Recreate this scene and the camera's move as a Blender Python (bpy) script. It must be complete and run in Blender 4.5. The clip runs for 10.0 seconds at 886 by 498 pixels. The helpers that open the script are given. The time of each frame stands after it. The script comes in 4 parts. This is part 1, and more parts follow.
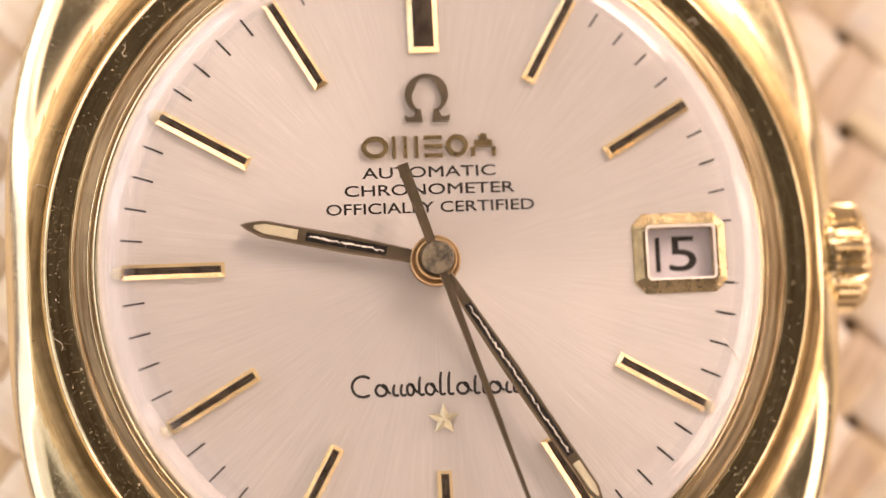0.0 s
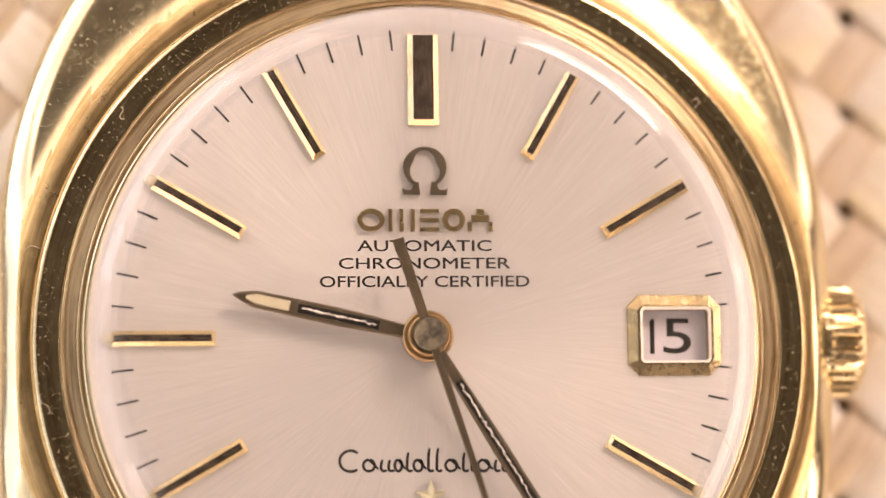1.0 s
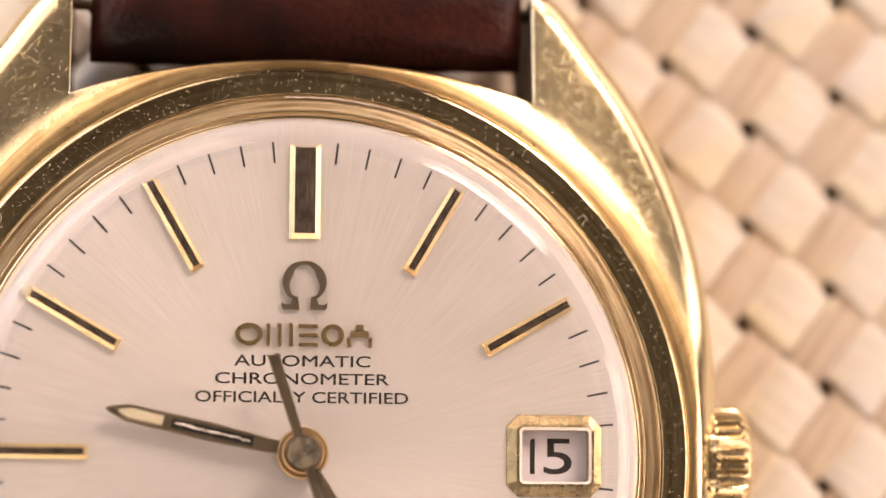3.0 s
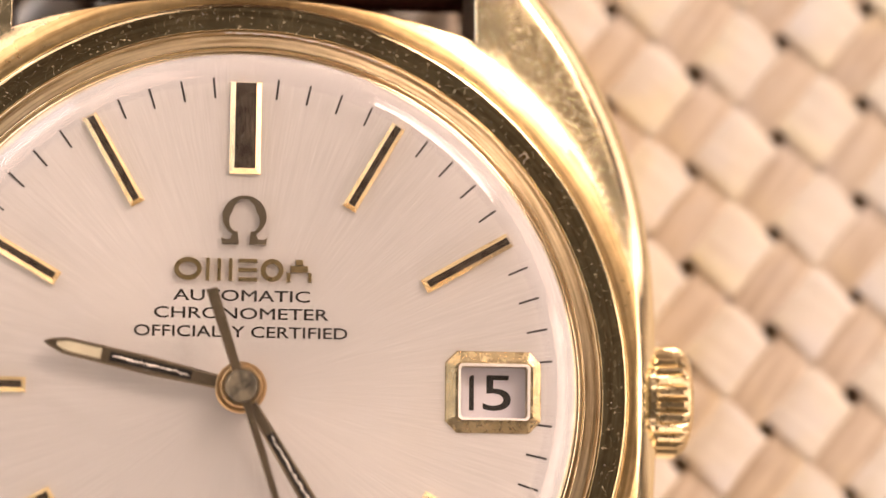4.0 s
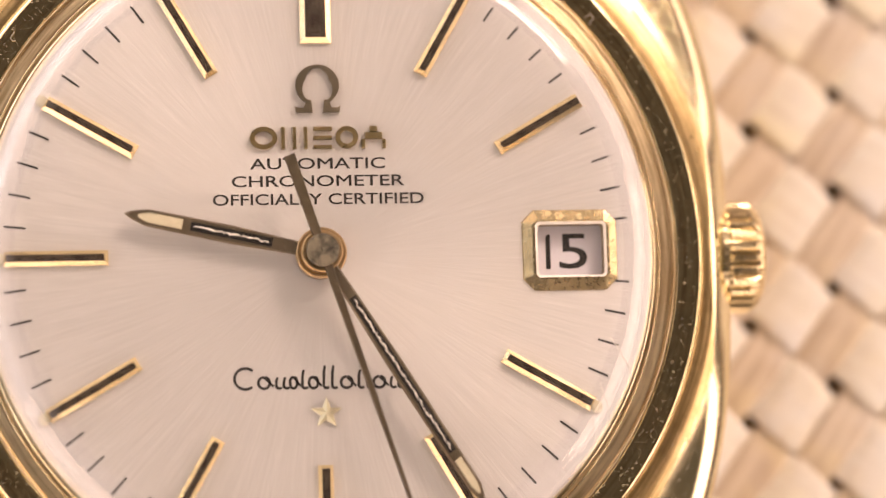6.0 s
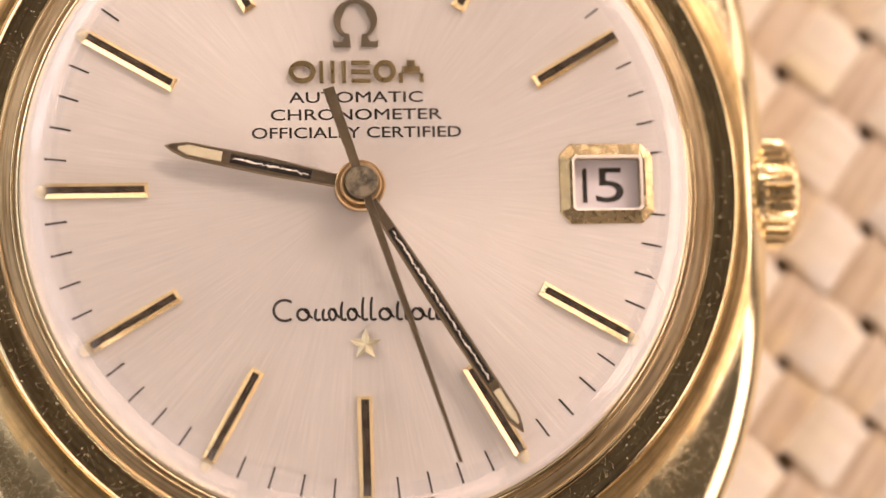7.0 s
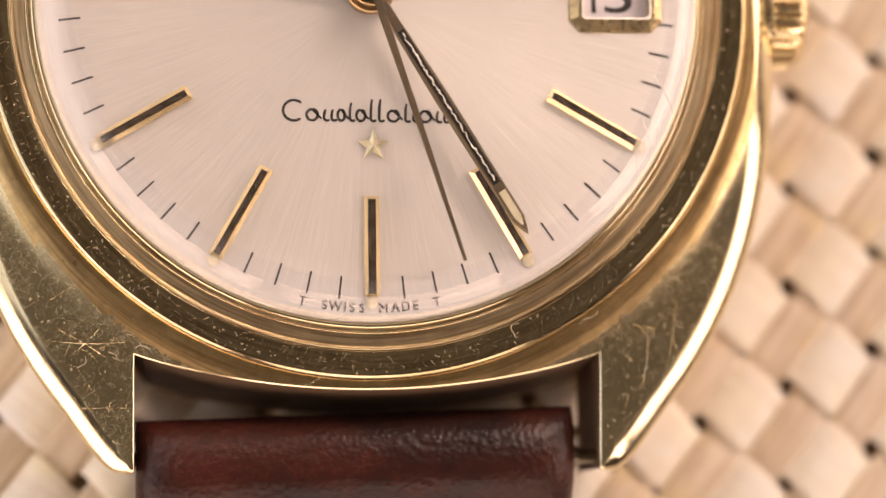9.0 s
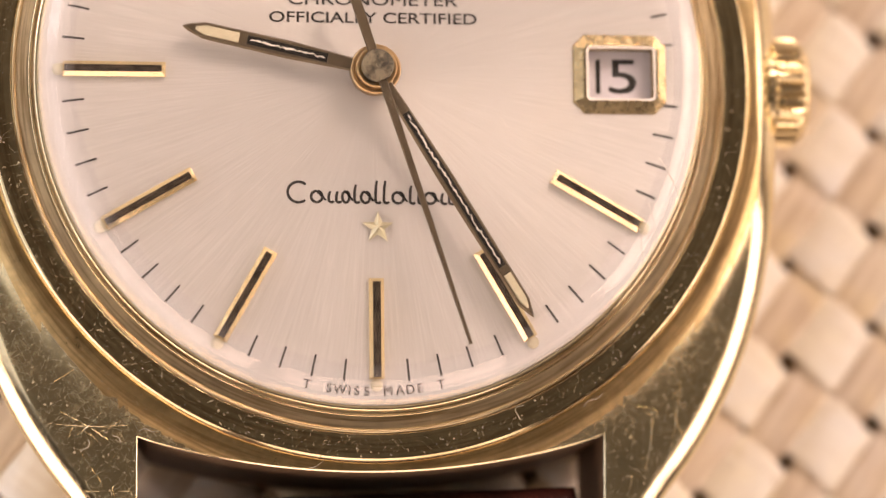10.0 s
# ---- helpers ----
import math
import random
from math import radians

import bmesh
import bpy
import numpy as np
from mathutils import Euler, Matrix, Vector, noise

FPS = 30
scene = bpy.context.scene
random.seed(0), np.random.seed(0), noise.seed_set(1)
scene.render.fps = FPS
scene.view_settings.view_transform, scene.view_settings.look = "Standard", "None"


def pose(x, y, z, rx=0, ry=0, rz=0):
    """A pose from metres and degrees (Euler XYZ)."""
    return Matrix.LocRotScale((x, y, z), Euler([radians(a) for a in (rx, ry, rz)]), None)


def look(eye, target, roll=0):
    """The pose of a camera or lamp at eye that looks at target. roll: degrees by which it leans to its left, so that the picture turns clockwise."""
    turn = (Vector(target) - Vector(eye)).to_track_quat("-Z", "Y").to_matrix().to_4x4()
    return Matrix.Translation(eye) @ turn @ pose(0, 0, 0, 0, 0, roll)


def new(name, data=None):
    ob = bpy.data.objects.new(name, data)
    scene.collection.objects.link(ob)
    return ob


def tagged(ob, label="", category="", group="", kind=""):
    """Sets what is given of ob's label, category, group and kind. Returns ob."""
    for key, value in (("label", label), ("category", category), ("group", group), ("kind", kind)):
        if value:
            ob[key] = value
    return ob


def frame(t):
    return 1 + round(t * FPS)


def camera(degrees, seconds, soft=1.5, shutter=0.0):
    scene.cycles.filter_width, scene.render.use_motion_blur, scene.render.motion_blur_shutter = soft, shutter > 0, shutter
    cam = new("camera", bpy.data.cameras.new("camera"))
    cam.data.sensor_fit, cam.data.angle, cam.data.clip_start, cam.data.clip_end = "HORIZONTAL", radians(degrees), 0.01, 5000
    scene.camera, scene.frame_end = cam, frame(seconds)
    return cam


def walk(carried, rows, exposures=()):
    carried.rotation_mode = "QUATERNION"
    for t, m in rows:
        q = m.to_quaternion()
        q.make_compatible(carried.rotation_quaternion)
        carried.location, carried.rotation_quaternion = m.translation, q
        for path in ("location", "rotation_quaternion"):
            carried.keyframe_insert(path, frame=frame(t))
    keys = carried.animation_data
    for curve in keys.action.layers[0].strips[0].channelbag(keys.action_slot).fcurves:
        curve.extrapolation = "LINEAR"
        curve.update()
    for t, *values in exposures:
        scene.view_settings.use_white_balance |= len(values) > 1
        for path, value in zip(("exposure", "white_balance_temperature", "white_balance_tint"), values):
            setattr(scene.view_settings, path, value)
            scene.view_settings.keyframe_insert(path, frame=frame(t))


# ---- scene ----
cam = camera(19.0, 10.0, soft=1.45)
cam.data.dof.use_dof = True
cam.data.dof.focus_distance = 0.1125
cam.data.dof.aperture_fstop = 19.0
PATH = [
    (0, pose(-0.01287, -0.01340, 0.12189, 7.403, -6.430, -2.873)),
    (0.2, pose(-0.01316, -0.01299, 0.12167, 7.263, -6.567, -3.039)),
    (0.5, pose(-0.01330, -0.01246, 0.12176, 7.274, -6.467, -3.959)),
    (0.7, pose(-0.01328, -0.01184, 0.12169, 7.217, -6.539, -3.332)),
    (1, pose(-0.01231, -0.00924, 0.12163, 6.718, -6.599, -0.872)),
    (1.2, pose(-0.01149, -0.00901, 0.12168, 7.174, -6.504, -0.510)),
    (1.5, pose(-0.01048, -0.00728, 0.12145, 6.949, -6.447, -0.795)),
    (1.7, pose(-0.00994, -0.00645, 0.12156, 7.125, -6.451, -0.463)),
    (2, pose(-0.00914, -0.00540, 0.12142, 7.207, -6.329, -0.767)),
    (2.2, pose(-0.00901, -0.00510, 0.12140, 7.239, -6.331, -1.110)),
    (3.3, pose(-0.00487, -0.00598, 0.12161, 7.194, -6.287, 0.628)),
    (3.5, pose(-0.00412, -0.00707, 0.12148, 7.138, -6.373, 0.616)),
    (3.7, pose(-0.00387, -0.00791, 0.12146, 7.117, -6.414, 0.693)),
    (4, pose(-0.00397, -0.00801, 0.12155, 7.118, -6.469, 0.587)),
    (4.2, pose(-0.00405, -0.00940, 0.12156, 7.202, -6.440, 0.101)),
    (4.5, pose(-0.00371, -0.01320, 0.12156, 7.440, -6.185, 0.002)),
    (4.7, pose(-0.00399, -0.01269, 0.12147, 7.059, -6.354, 0.059)),
    (5, pose(-0.00448, -0.01240, 0.12152, 6.903, -6.484, -0.466)),
    (5.2, pose(-0.00515, -0.01301, 0.12155, 7.124, -6.485, -1.371)),
    (5.5, pose(-0.00652, -0.01332, 0.12149, 7.023, -6.588, -1.435)),
    (5.7, pose(-0.00740, -0.01333, 0.12150, 7.020, -6.590, -1.680)),
    (6.8, pose(-0.00897, -0.01458, 0.12154, 7.336, -6.526, -1.762)),
    (7, pose(-0.00962, -0.01666, 0.12152, 7.304, -6.521, -1.756)),
    (7.2, pose(-0.00962, -0.01861, 0.12159, 7.089, -6.350, -1.502)),
    (7.5, pose(-0.01021, -0.02030, 0.12160, 7.089, -6.525, -1.233)),
    (7.7, pose(-0.01049, -0.02184, 0.12165, 7.169, -6.465, -1.176)),
    (8, pose(-0.01098, -0.02279, 0.12172, 7.139, -6.535, -1.008)),
    (8.2, pose(-0.01070, -0.02285, 0.12166, 7.164, -6.422, -0.956)),
    (8.5, pose(-0.00905, -0.02432, 0.12186, 7.250, -5.899, -0.599)),
    (8.7, pose(-0.00985, -0.02497, 0.12164, 7.178, -6.444, -0.661)),
    (9, pose(-0.00911, -0.02492, 0.12176, 7.058, -6.142, -0.683)),
    (9.2, pose(-0.00987, -0.02509, 0.12167, 7.182, -6.482, -0.623)),
    (9.5, pose(-0.00998, -0.02242, 0.12170, 6.888, -6.619, -0.169)),
    (9.7, pose(-0.00946, -0.02260, 0.12174, 7.239, -6.491, 0.275)),
    (10, pose(-0.01116, -0.02148, 0.12163, 7.115, -7.104, -0.688)),
]
walk(cam, PATH)

# ---- light: softboxes round a tabletop and an added overhead fill, in a dim room ----
world = bpy.data.worlds.new("room_air")
scene.world = world
world.use_nodes = True
world.node_tree.nodes["Background"].inputs[0].default_value = (1.0, 0.79, 0.67, 1)
world.node_tree.nodes["Background"].inputs[1].default_value = 0.05
scene.view_settings.exposure = -0.28


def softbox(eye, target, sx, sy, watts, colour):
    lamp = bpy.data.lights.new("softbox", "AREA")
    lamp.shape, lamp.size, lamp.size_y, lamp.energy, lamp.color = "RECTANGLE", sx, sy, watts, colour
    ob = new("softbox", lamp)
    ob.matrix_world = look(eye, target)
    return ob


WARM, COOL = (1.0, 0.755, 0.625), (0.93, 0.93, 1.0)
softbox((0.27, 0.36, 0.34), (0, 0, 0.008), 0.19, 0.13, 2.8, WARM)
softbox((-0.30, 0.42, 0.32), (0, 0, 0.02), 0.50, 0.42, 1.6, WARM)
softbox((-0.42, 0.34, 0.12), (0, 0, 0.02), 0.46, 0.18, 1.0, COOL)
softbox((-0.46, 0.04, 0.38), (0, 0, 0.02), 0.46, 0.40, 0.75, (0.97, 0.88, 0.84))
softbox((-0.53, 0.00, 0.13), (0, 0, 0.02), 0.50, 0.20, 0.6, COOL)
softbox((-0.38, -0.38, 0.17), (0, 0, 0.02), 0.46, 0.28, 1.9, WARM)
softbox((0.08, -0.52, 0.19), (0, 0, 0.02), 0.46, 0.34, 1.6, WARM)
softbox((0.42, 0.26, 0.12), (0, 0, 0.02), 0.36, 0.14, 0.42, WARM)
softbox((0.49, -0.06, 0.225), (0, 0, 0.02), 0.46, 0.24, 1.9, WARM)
# wide overhead fill, added only to brighten what the flat gold reflects
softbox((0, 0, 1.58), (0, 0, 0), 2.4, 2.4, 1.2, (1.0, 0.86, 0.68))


# ---- materials ----
class Mat:
    """A small wrapper round one node material."""

    def __init__(self, name, base=(0.8, 0.8, 0.8), rough=0.5, metal=0.0):
        self.m = bpy.data.materials.new(name)
        self.m.use_nodes = True
        self.t = self.m.node_tree
        self.p = self.t.nodes["Principled BSDF"]
        self.p.inputs["Base Color"].default_value = (*base, 1)
        self.p.inputs["Roughness"].default_value = rough
        self.p.inputs["Metallic"].default_value = metal
        self.co = self.t.nodes.new("ShaderNodeTexCoord").outputs["Object"]

    def n(self, kind, **kw):
        node = self.t.nodes.new(kind)
        for k, v in kw.items():
            if k == "op":
                node.operation = v
            elif k in node.inputs:
                node.inputs[k].default_value = v
        return node

    def link(self, a, b):
        self.t.links.new(a, b)

    def scaled(self, sx, sy, sz, rz=0.0):
        mp = self.t.nodes.new("ShaderNodeMapping")
        mp.inputs["Scale"].default_value = (sx, sy, sz)
        turned = self.t.nodes.new("ShaderNodeMapping")
        turned.inputs["Rotation"].default_value = (0, 0, rz)
        self.link(self.co, turned.inputs["Vector"])
        self.link(turned.outputs["Vector"], mp.inputs["Vector"])
        return mp.outputs["Vector"]

    def noise(self, vec, scale, detail=4.0, rough=0.55):
        nd = self.n("ShaderNodeTexNoise", Scale=scale, Detail=detail, Roughness=rough)
        self.link(vec, nd.inputs["Vector"])
        return nd.outputs["Fac"]

    def ramp(self, fac, stops):
        rp = self.t.nodes.new("ShaderNodeValToRGB")
        el = rp.color_ramp.elements
        while len(el) < len(stops):
            el.new(0.5)
        for e, (pos, col) in zip(el, stops):
            e.position = pos
            e.color = (*col, 1) if len(col) == 3 else col
        self.link(fac, rp.inputs["Fac"])
        return rp.outputs["Color"]

    def math(self, op, a, b=None):
        nd = self.t.nodes.new("ShaderNodeMath")
        nd.operation = op
        for s, v in zip(nd.inputs, (a, b)):
            if v is None:
                continue
            if isinstance(v, (int, float)):
                s.default_value = v
            else:
                self.link(v, s)
        return nd.outputs[0]

    def mix(self, fac, a, b):
        nd = self.t.nodes.new("ShaderNodeMix")
        nd.data_type = "RGBA"
        for s, v in zip((nd.inputs[0], nd.inputs[6], nd.inputs[7]), (fac, a, b)):
            if isinstance(v, tuple):
                s.default_value = (*v, 1)
            elif isinstance(v, (int, float)):
                s.default_value = v
            else:
                self.link(v, s)
        return nd.outputs[2]

    def bump(self, height, strength, distance):
        b = self.n("ShaderNodeBump", Strength=strength, Distance=distance)
        self.link(height, b.inputs["Height"])
        self.link(b.outputs[0], self.p.inputs["Normal"])

    def to(self, out, socket):
        self.link(out, self.p.inputs[socket])


G = (0.0, 0.0, 0.0)
W = (1.0, 1.0, 1.0)


def gold(name, base, rough, wear=1.0, dusty=0.0, relief=0.16, mottle=0.0, turned=0.0):
    """Polished gold plate with hairline scratches, haze, tarnish and dust specks."""
    k = Mat(name, base, rough, 1.0)
    haze = k.noise(k.co, 260.0, 5.0)
    fine = k.noise(k.co, 6500.0, 2.0)
    tiny = k.noise(k.co, 12500.0, 1.0)
    lines = None
    for a, s in ((0.3, 1.0), (1.1, 0.6), (1.9, 1.5), (2.6, 0.8)):
        v = k.scaled(1100.0 * s, 42000.0, 900.0, a)
        ln = k.ramp(k.noise(v, 1.0, 2.0), [(0.66, G), (0.72, W)])
        lines = ln if lines is None else k.math("MAXIMUM", lines, ln)
    masked = k.math("MULTIPLY", lines, k.ramp(haze, [(0.30, (0.12, 0.12, 0.12)), (0.85, (0.7, 0.7, 0.7))]))
    r = k.math("ADD", rough, k.math("MULTIPLY", k.ramp(haze, [(0.35, G), (0.70, W)]), 0.06 * wear))
    grain = k.noise(k.co, 3200.0, 5.0, 0.65)
    r = k.math("ADD", r, k.math("MULTIPLY", k.ramp(grain, [(0.25, G), (0.80, W)]), 0.12 * wear))
    r = k.math("ADD", r, k.math("MULTIPLY", masked, 0.14 * wear))
    k.to(r, "Roughness")
    col = k.mix(k.ramp(haze, [(0.35, G), (0.7, W)]), base, (base[0] * 0.90, base[1] * 0.86, base[2] * 0.78))
    if mottle:
        blot = k.noise(k.co, 1300.0, 6.0, 0.72)
        broad = k.noise(k.co, 330.0, 3.0)
        stain = k.math("ADD", k.math("MULTIPLY", blot, 0.65), k.math("MULTIPLY", broad, 0.35))
        col = k.mix(k.math("MULTIPLY", k.ramp(stain, [(0.42, W), (0.58, G)]), mottle), col, (base[0] * 0.32, base[1] * 0.30, base[2] * 0.26))
    if turned:
        sep, flat, band = k.n("ShaderNodeSeparateXYZ"), k.n("ShaderNodeCombineXYZ"), k.n("ShaderNodeCombineXYZ")
        k.link(k.co, sep.inputs[0])
        k.link(sep.outputs[0], flat.inputs[0])
        k.link(sep.outputs[1], flat.inputs[1])
        rad = k.n("ShaderNodeVectorMath", op="LENGTH")
        k.link(flat.outputs[0], rad.inputs[0])
        k.link(k.math("MULTIPLY", rad.outputs["Value"], 5200.0), band.inputs[0])
        k.link(k.math("MULTIPLY", sep.outputs[0], 170.0), band.inputs[1])
        k.link(k.math("MULTIPLY", sep.outputs[1], 170.0), band.inputs[2])
        streak = k.noise(band.outputs[0], 1.0, 4.0, 0.6)
        col = k.mix(k.math("MULTIPLY", k.ramp(streak, [(0.36, W), (0.56, G)]), turned), col, (base[0] * 0.36, base[1] * 0.26, base[2] * 0.16))
        grain = k.math("ADD", grain, k.math("MULTIPLY", streak, 3.0))
    if dusty:
        speck = k.math("MAXIMUM", k.ramp(fine, [(0.665, G), (0.71, W)]), k.math("MULTIPLY", k.ramp(tiny, [(0.70, G), (0.74, W)]), 0.8))
        powder = k.math("MULTIPLY", k.ramp(k.noise(k.co, 8500.0, 4.0, 0.7), [(0.50, G), (0.72, W)]), k.ramp(k.noise(k.co, 520.0, 4.0, 0.6), [(0.40, G), (0.70, W)]))
        speck = k.math("MAXIMUM", speck, k.math("MULTIPLY", powder, 0.34))
        k.to(k.math("SUBTRACT", 1.0, k.math("MULTIPLY", speck, dusty)), "Metallic")
        col = k.mix(k.math("MULTIPLY", speck, dusty), col, (0.58, 0.47, 0.31))
    k.to(col, "Base Color")
    h = k.math("ADD", k.math("MULTIPLY", masked, -0.6 * wear), k.math("MULTIPLY", k.math("ADD", fine, grain), 0.10 * wear))
    k.bump(h, relief, 0.00003)
    return k.m


M_CASE = gold("polished_gold_case", (0.90, 0.785, 0.51), 0.16, 1.0, 0.80, 0.24, 0.10)
M_EDGE = gold("bright_gold_edge", (0.91, 0.81, 0.57), 0.10, 0.5, 0.1)
M_BEZEL = gold("polished_gold_bezel", (0.93, 0.80, 0.52), 0.07, 0.4, 0.6, 0.18, 0.30, 0.55)
M_SATIN = gold("satin_gold", (0.90, 0.67, 0.34), 0.24, 1.0, 0.5, 0.2, 0.3, 0.6)
M_RING = gold("dusty_brown_gold", (0.97, 0.80, 0.52), 0.28, 0.7, 0.3, 0.25, 0.15, 0.8)
M_CROWN = gold("gold_crown", (0.92, 0.76, 0.48), 0.24, 0.5, 0.0)
M_MARK = gold("gold_marker", (0.95, 0.79, 0.49), 0.16, 0.3, 0.0)
M_HAND = gold("aged_gilt_hand", (0.24, 0.19, 0.13), 0.26, 1.0, 0.3)
M_COLLAR = gold("coppery_worn_gold", (0.52, 0.36, 0.19), 0.24, 1.0, 0.3)
M_STEEL = gold("dull_steel", (0.36, 0.33, 0.27), 0.30, 1.2, 0.5)


def tarnished():
    """Grey cap metal blotched by yellowish tarnish."""
    k = Mat("tarnished_cap", (0.3, 0.28, 0.22), 0.34, 0.85)
    blot = k.noise(k.co, 2600.0, 4.0, 0.6)
    k.to(k.mix(k.ramp(blot, [(0.38, G), (0.62, W)]), (0.10, 0.088, 0.07), (0.34, 0.29, 0.20)), "Base Color")
    k.to(k.math("ADD", 0.24, k.math("MULTIPLY", blot, 0.3)), "Roughness")
    k.bump(blot, 0.4, 0.00004)
    return k.m


M_CAP = tarnished()


def dial_material():
    k = Mat("sunburst_silver_dial", (0.74, 0.68, 0.62), 0.42, 0.45)
    sep = k.n("ShaderNodeSeparateXYZ")
    k.link(k.co, sep.inputs[0])
    ang = k.math("ARCTAN2", sep.outputs[1], sep.outputs[0])
    vl = k.n("ShaderNodeVectorMath", op="LENGTH")
    k.link(k.co, vl.inputs[0])
    cmb = k.n("ShaderNodeCombineXYZ")
    k.link(k.math("MULTIPLY", ang, 95.0), cmb.inputs[0])
    k.link(k.math("MULTIPLY", vl.outputs["Value"], 160.0), cmb.inputs[1])
    cmb2 = k.n("ShaderNodeCombineXYZ")
    k.link(k.math("MULTIPLY", ang, 9.0), cmb2.inputs[0])
    k.link(k.math("MULTIPLY", vl.outputs["Value"], 60.0), cmb2.inputs[1])
    fine = k.noise(cmb.outputs[0], 1.0, 5.0, 0.7)
    broad = k.noise(cmb2.outputs[0], 1.0, 3.0)
    stain = k.noise(k.co, 180.0, 3.0)
    cmb3 = k.n("ShaderNodeCombineXYZ")
    k.link(k.math("MULTIPLY", ang, 260.0), cmb3.inputs[0])
    k.link(k.math("MULTIPLY", vl.outputs["Value"], 520.0), cmb3.inputs[1])
    stroke = k.noise(cmb3.outputs[0], 1.0, 3.0, 0.6)
    col = k.mix(k.ramp(fine, [(0.3, G), (0.7, W)]), (0.505, 0.475, 0.443), (0.600, 0.566, 0.530))
    col = k.mix(k.math("MULTIPLY", k.ramp(stain, [(0.5, G), (0.8, W)]), 0.25), col, (0.56, 0.49, 0.40))
    col = k.mix(k.math("MULTIPLY", k.ramp(stroke, [(0.36, W), (0.56, G)]), 0.5), col, (0.470, 0.442, 0.412))
    col = k.mix(k.math("MULTIPLY", k.ramp(stroke, [(0.62, G), (0.72, W)]), 0.5), col, (0.680, 0.645, 0.605))
    k.to(col, "Base Color")
    k.to(k.math("ADD", 0.36, k.math("MULTIPLY", broad, 0.14)), "Roughness")
    k.p.inputs["Anisotropic"].default_value = 0.55
    tg = k.t.nodes.new("ShaderNodeTangent")
    tg.direction_type, tg.axis = "RADIAL", "Z"
    k.link(tg.outputs[0], k.p.inputs["Tangent"])
    k.bump(k.math("ADD", fine, k.math("MULTIPLY", stroke, 0.6)), 0.12, 0.00002)
    return k.m


M_DIAL = dial_material()


def simple(name, base, rough, metal=0.0, scale=900.0, vary=0.12, bump=0.1, dist=0.00003):
    k = Mat(name, base, rough, metal)
    a = k.noise(k.co, scale, 4.0)
    b = k.noise(k.co, scale * 0.17, 3.0)
    dark = tuple(c * (1 - 2.0 * vary) for c in base)
    lite = tuple(min(1, c * (1 + vary)) for c in base)
    k.to(k.mix(k.math("ADD", k.math("MULTIPLY", a, 0.5), k.math("MULTIPLY", b, 0.5)), dark, lite), "Base Color")
    k.to(k.math("ADD", rough - 0.06, k.math("MULTIPLY", b, 0.12)), "Roughness")
    k.bump(a, bump, dist)
    return k.m


def inlay_material():
    """Black enamel; brown streaks along the bar paint in its brushed reflections."""
    k = Mat("black_enamel_inlay", (0.03, 0.023, 0.018), 0.24)
    streak = k.noise(k.scaled(16000.0, 500.0, 1.0), 1.0, 4.0, 0.7)
    blot = k.noise(k.co, 2200.0, 4.0, 0.6)
    f = k.math("MULTIPLY", k.ramp(streak, [(0.42, G), (0.72, W)]), k.ramp(blot, [(0.30, G), (0.65, W)]))
    k.to(k.mix(f, (0.024, 0.018, 0.014), (0.17, 0.125, 0.085)), "Base Color")
    k.to(k.math("ADD", 0.16, k.math("MULTIPLY", blot, 0.25)), "Roughness")
    k.p.inputs["Specular IOR Level"].default_value = 0.22
    k.bump(streak, 0.5, 0.00003)
    return k.m


M_INLAY = inlay_material()
M_GAP_WALL = simple("brown_gap_wall", (0.20, 0.115, 0.062), 0.55, 0.0, 1400.0, 0.4, 0.3)
M_ENAMEL = simple("black_hand_enamel", (0.010, 0.008, 0.007), 0.30, 0.0, 2200.0, 0.3)
M_INK = simple("black_print", (0.014, 0.011, 0.010), 0.55, 0.0, 3000.0, 0.3)
M_LUME = simple("aged_cream_lume", (0.50, 0.44, 0.30), 0.7, 0.0, 2500.0, 0.24, 0.4)
M_FLAKE = simple("pale_flaked_lacquer", (0.72, 0.66, 0.58), 0.6, 0.0, 2500.0, 0.1, 0.3)
M_DATE = simple("lavender_white_date_disc", (0.66, 0.63, 0.68), 0.5, 0.0, 1500.0, 0.06)
M_BRANDMARK = gold("dull_gilt_applique", (0.50, 0.39, 0.20), 0.24, 0.6)
M_EMBLEM = gold("dull_bronze_emblem", (0.30, 0.25, 0.18), 0.26, 0.8)
M_DATE_FRAME = gold("worn_gold_frame", (0.66, 0.53, 0.31), 0.20, 0.8, 0.2, 0.3, 0.35)
M_STAR = simple("pale_gilt_star", (0.60, 0.55, 0.38), 0.35, 0.6, 2500.0, 0.2, 0.3)
M_TABLE = simple("dark_brown_table_board", (0.25, 0.16, 0.095), 0.6, 0.0, 40.0, 0.12, 0.1, 0.0005)
M_WALL = simple("warm_tan_plaster", (0.34, 0.265, 0.19), 0.9, 0.0, 6.0, 0.05, 0.2, 0.002)
M_FLOOR = simple("brown_floor_board", (0.22, 0.15, 0.10), 0.6, 0.0, 8.0, 0.2, 0.1, 0.001)


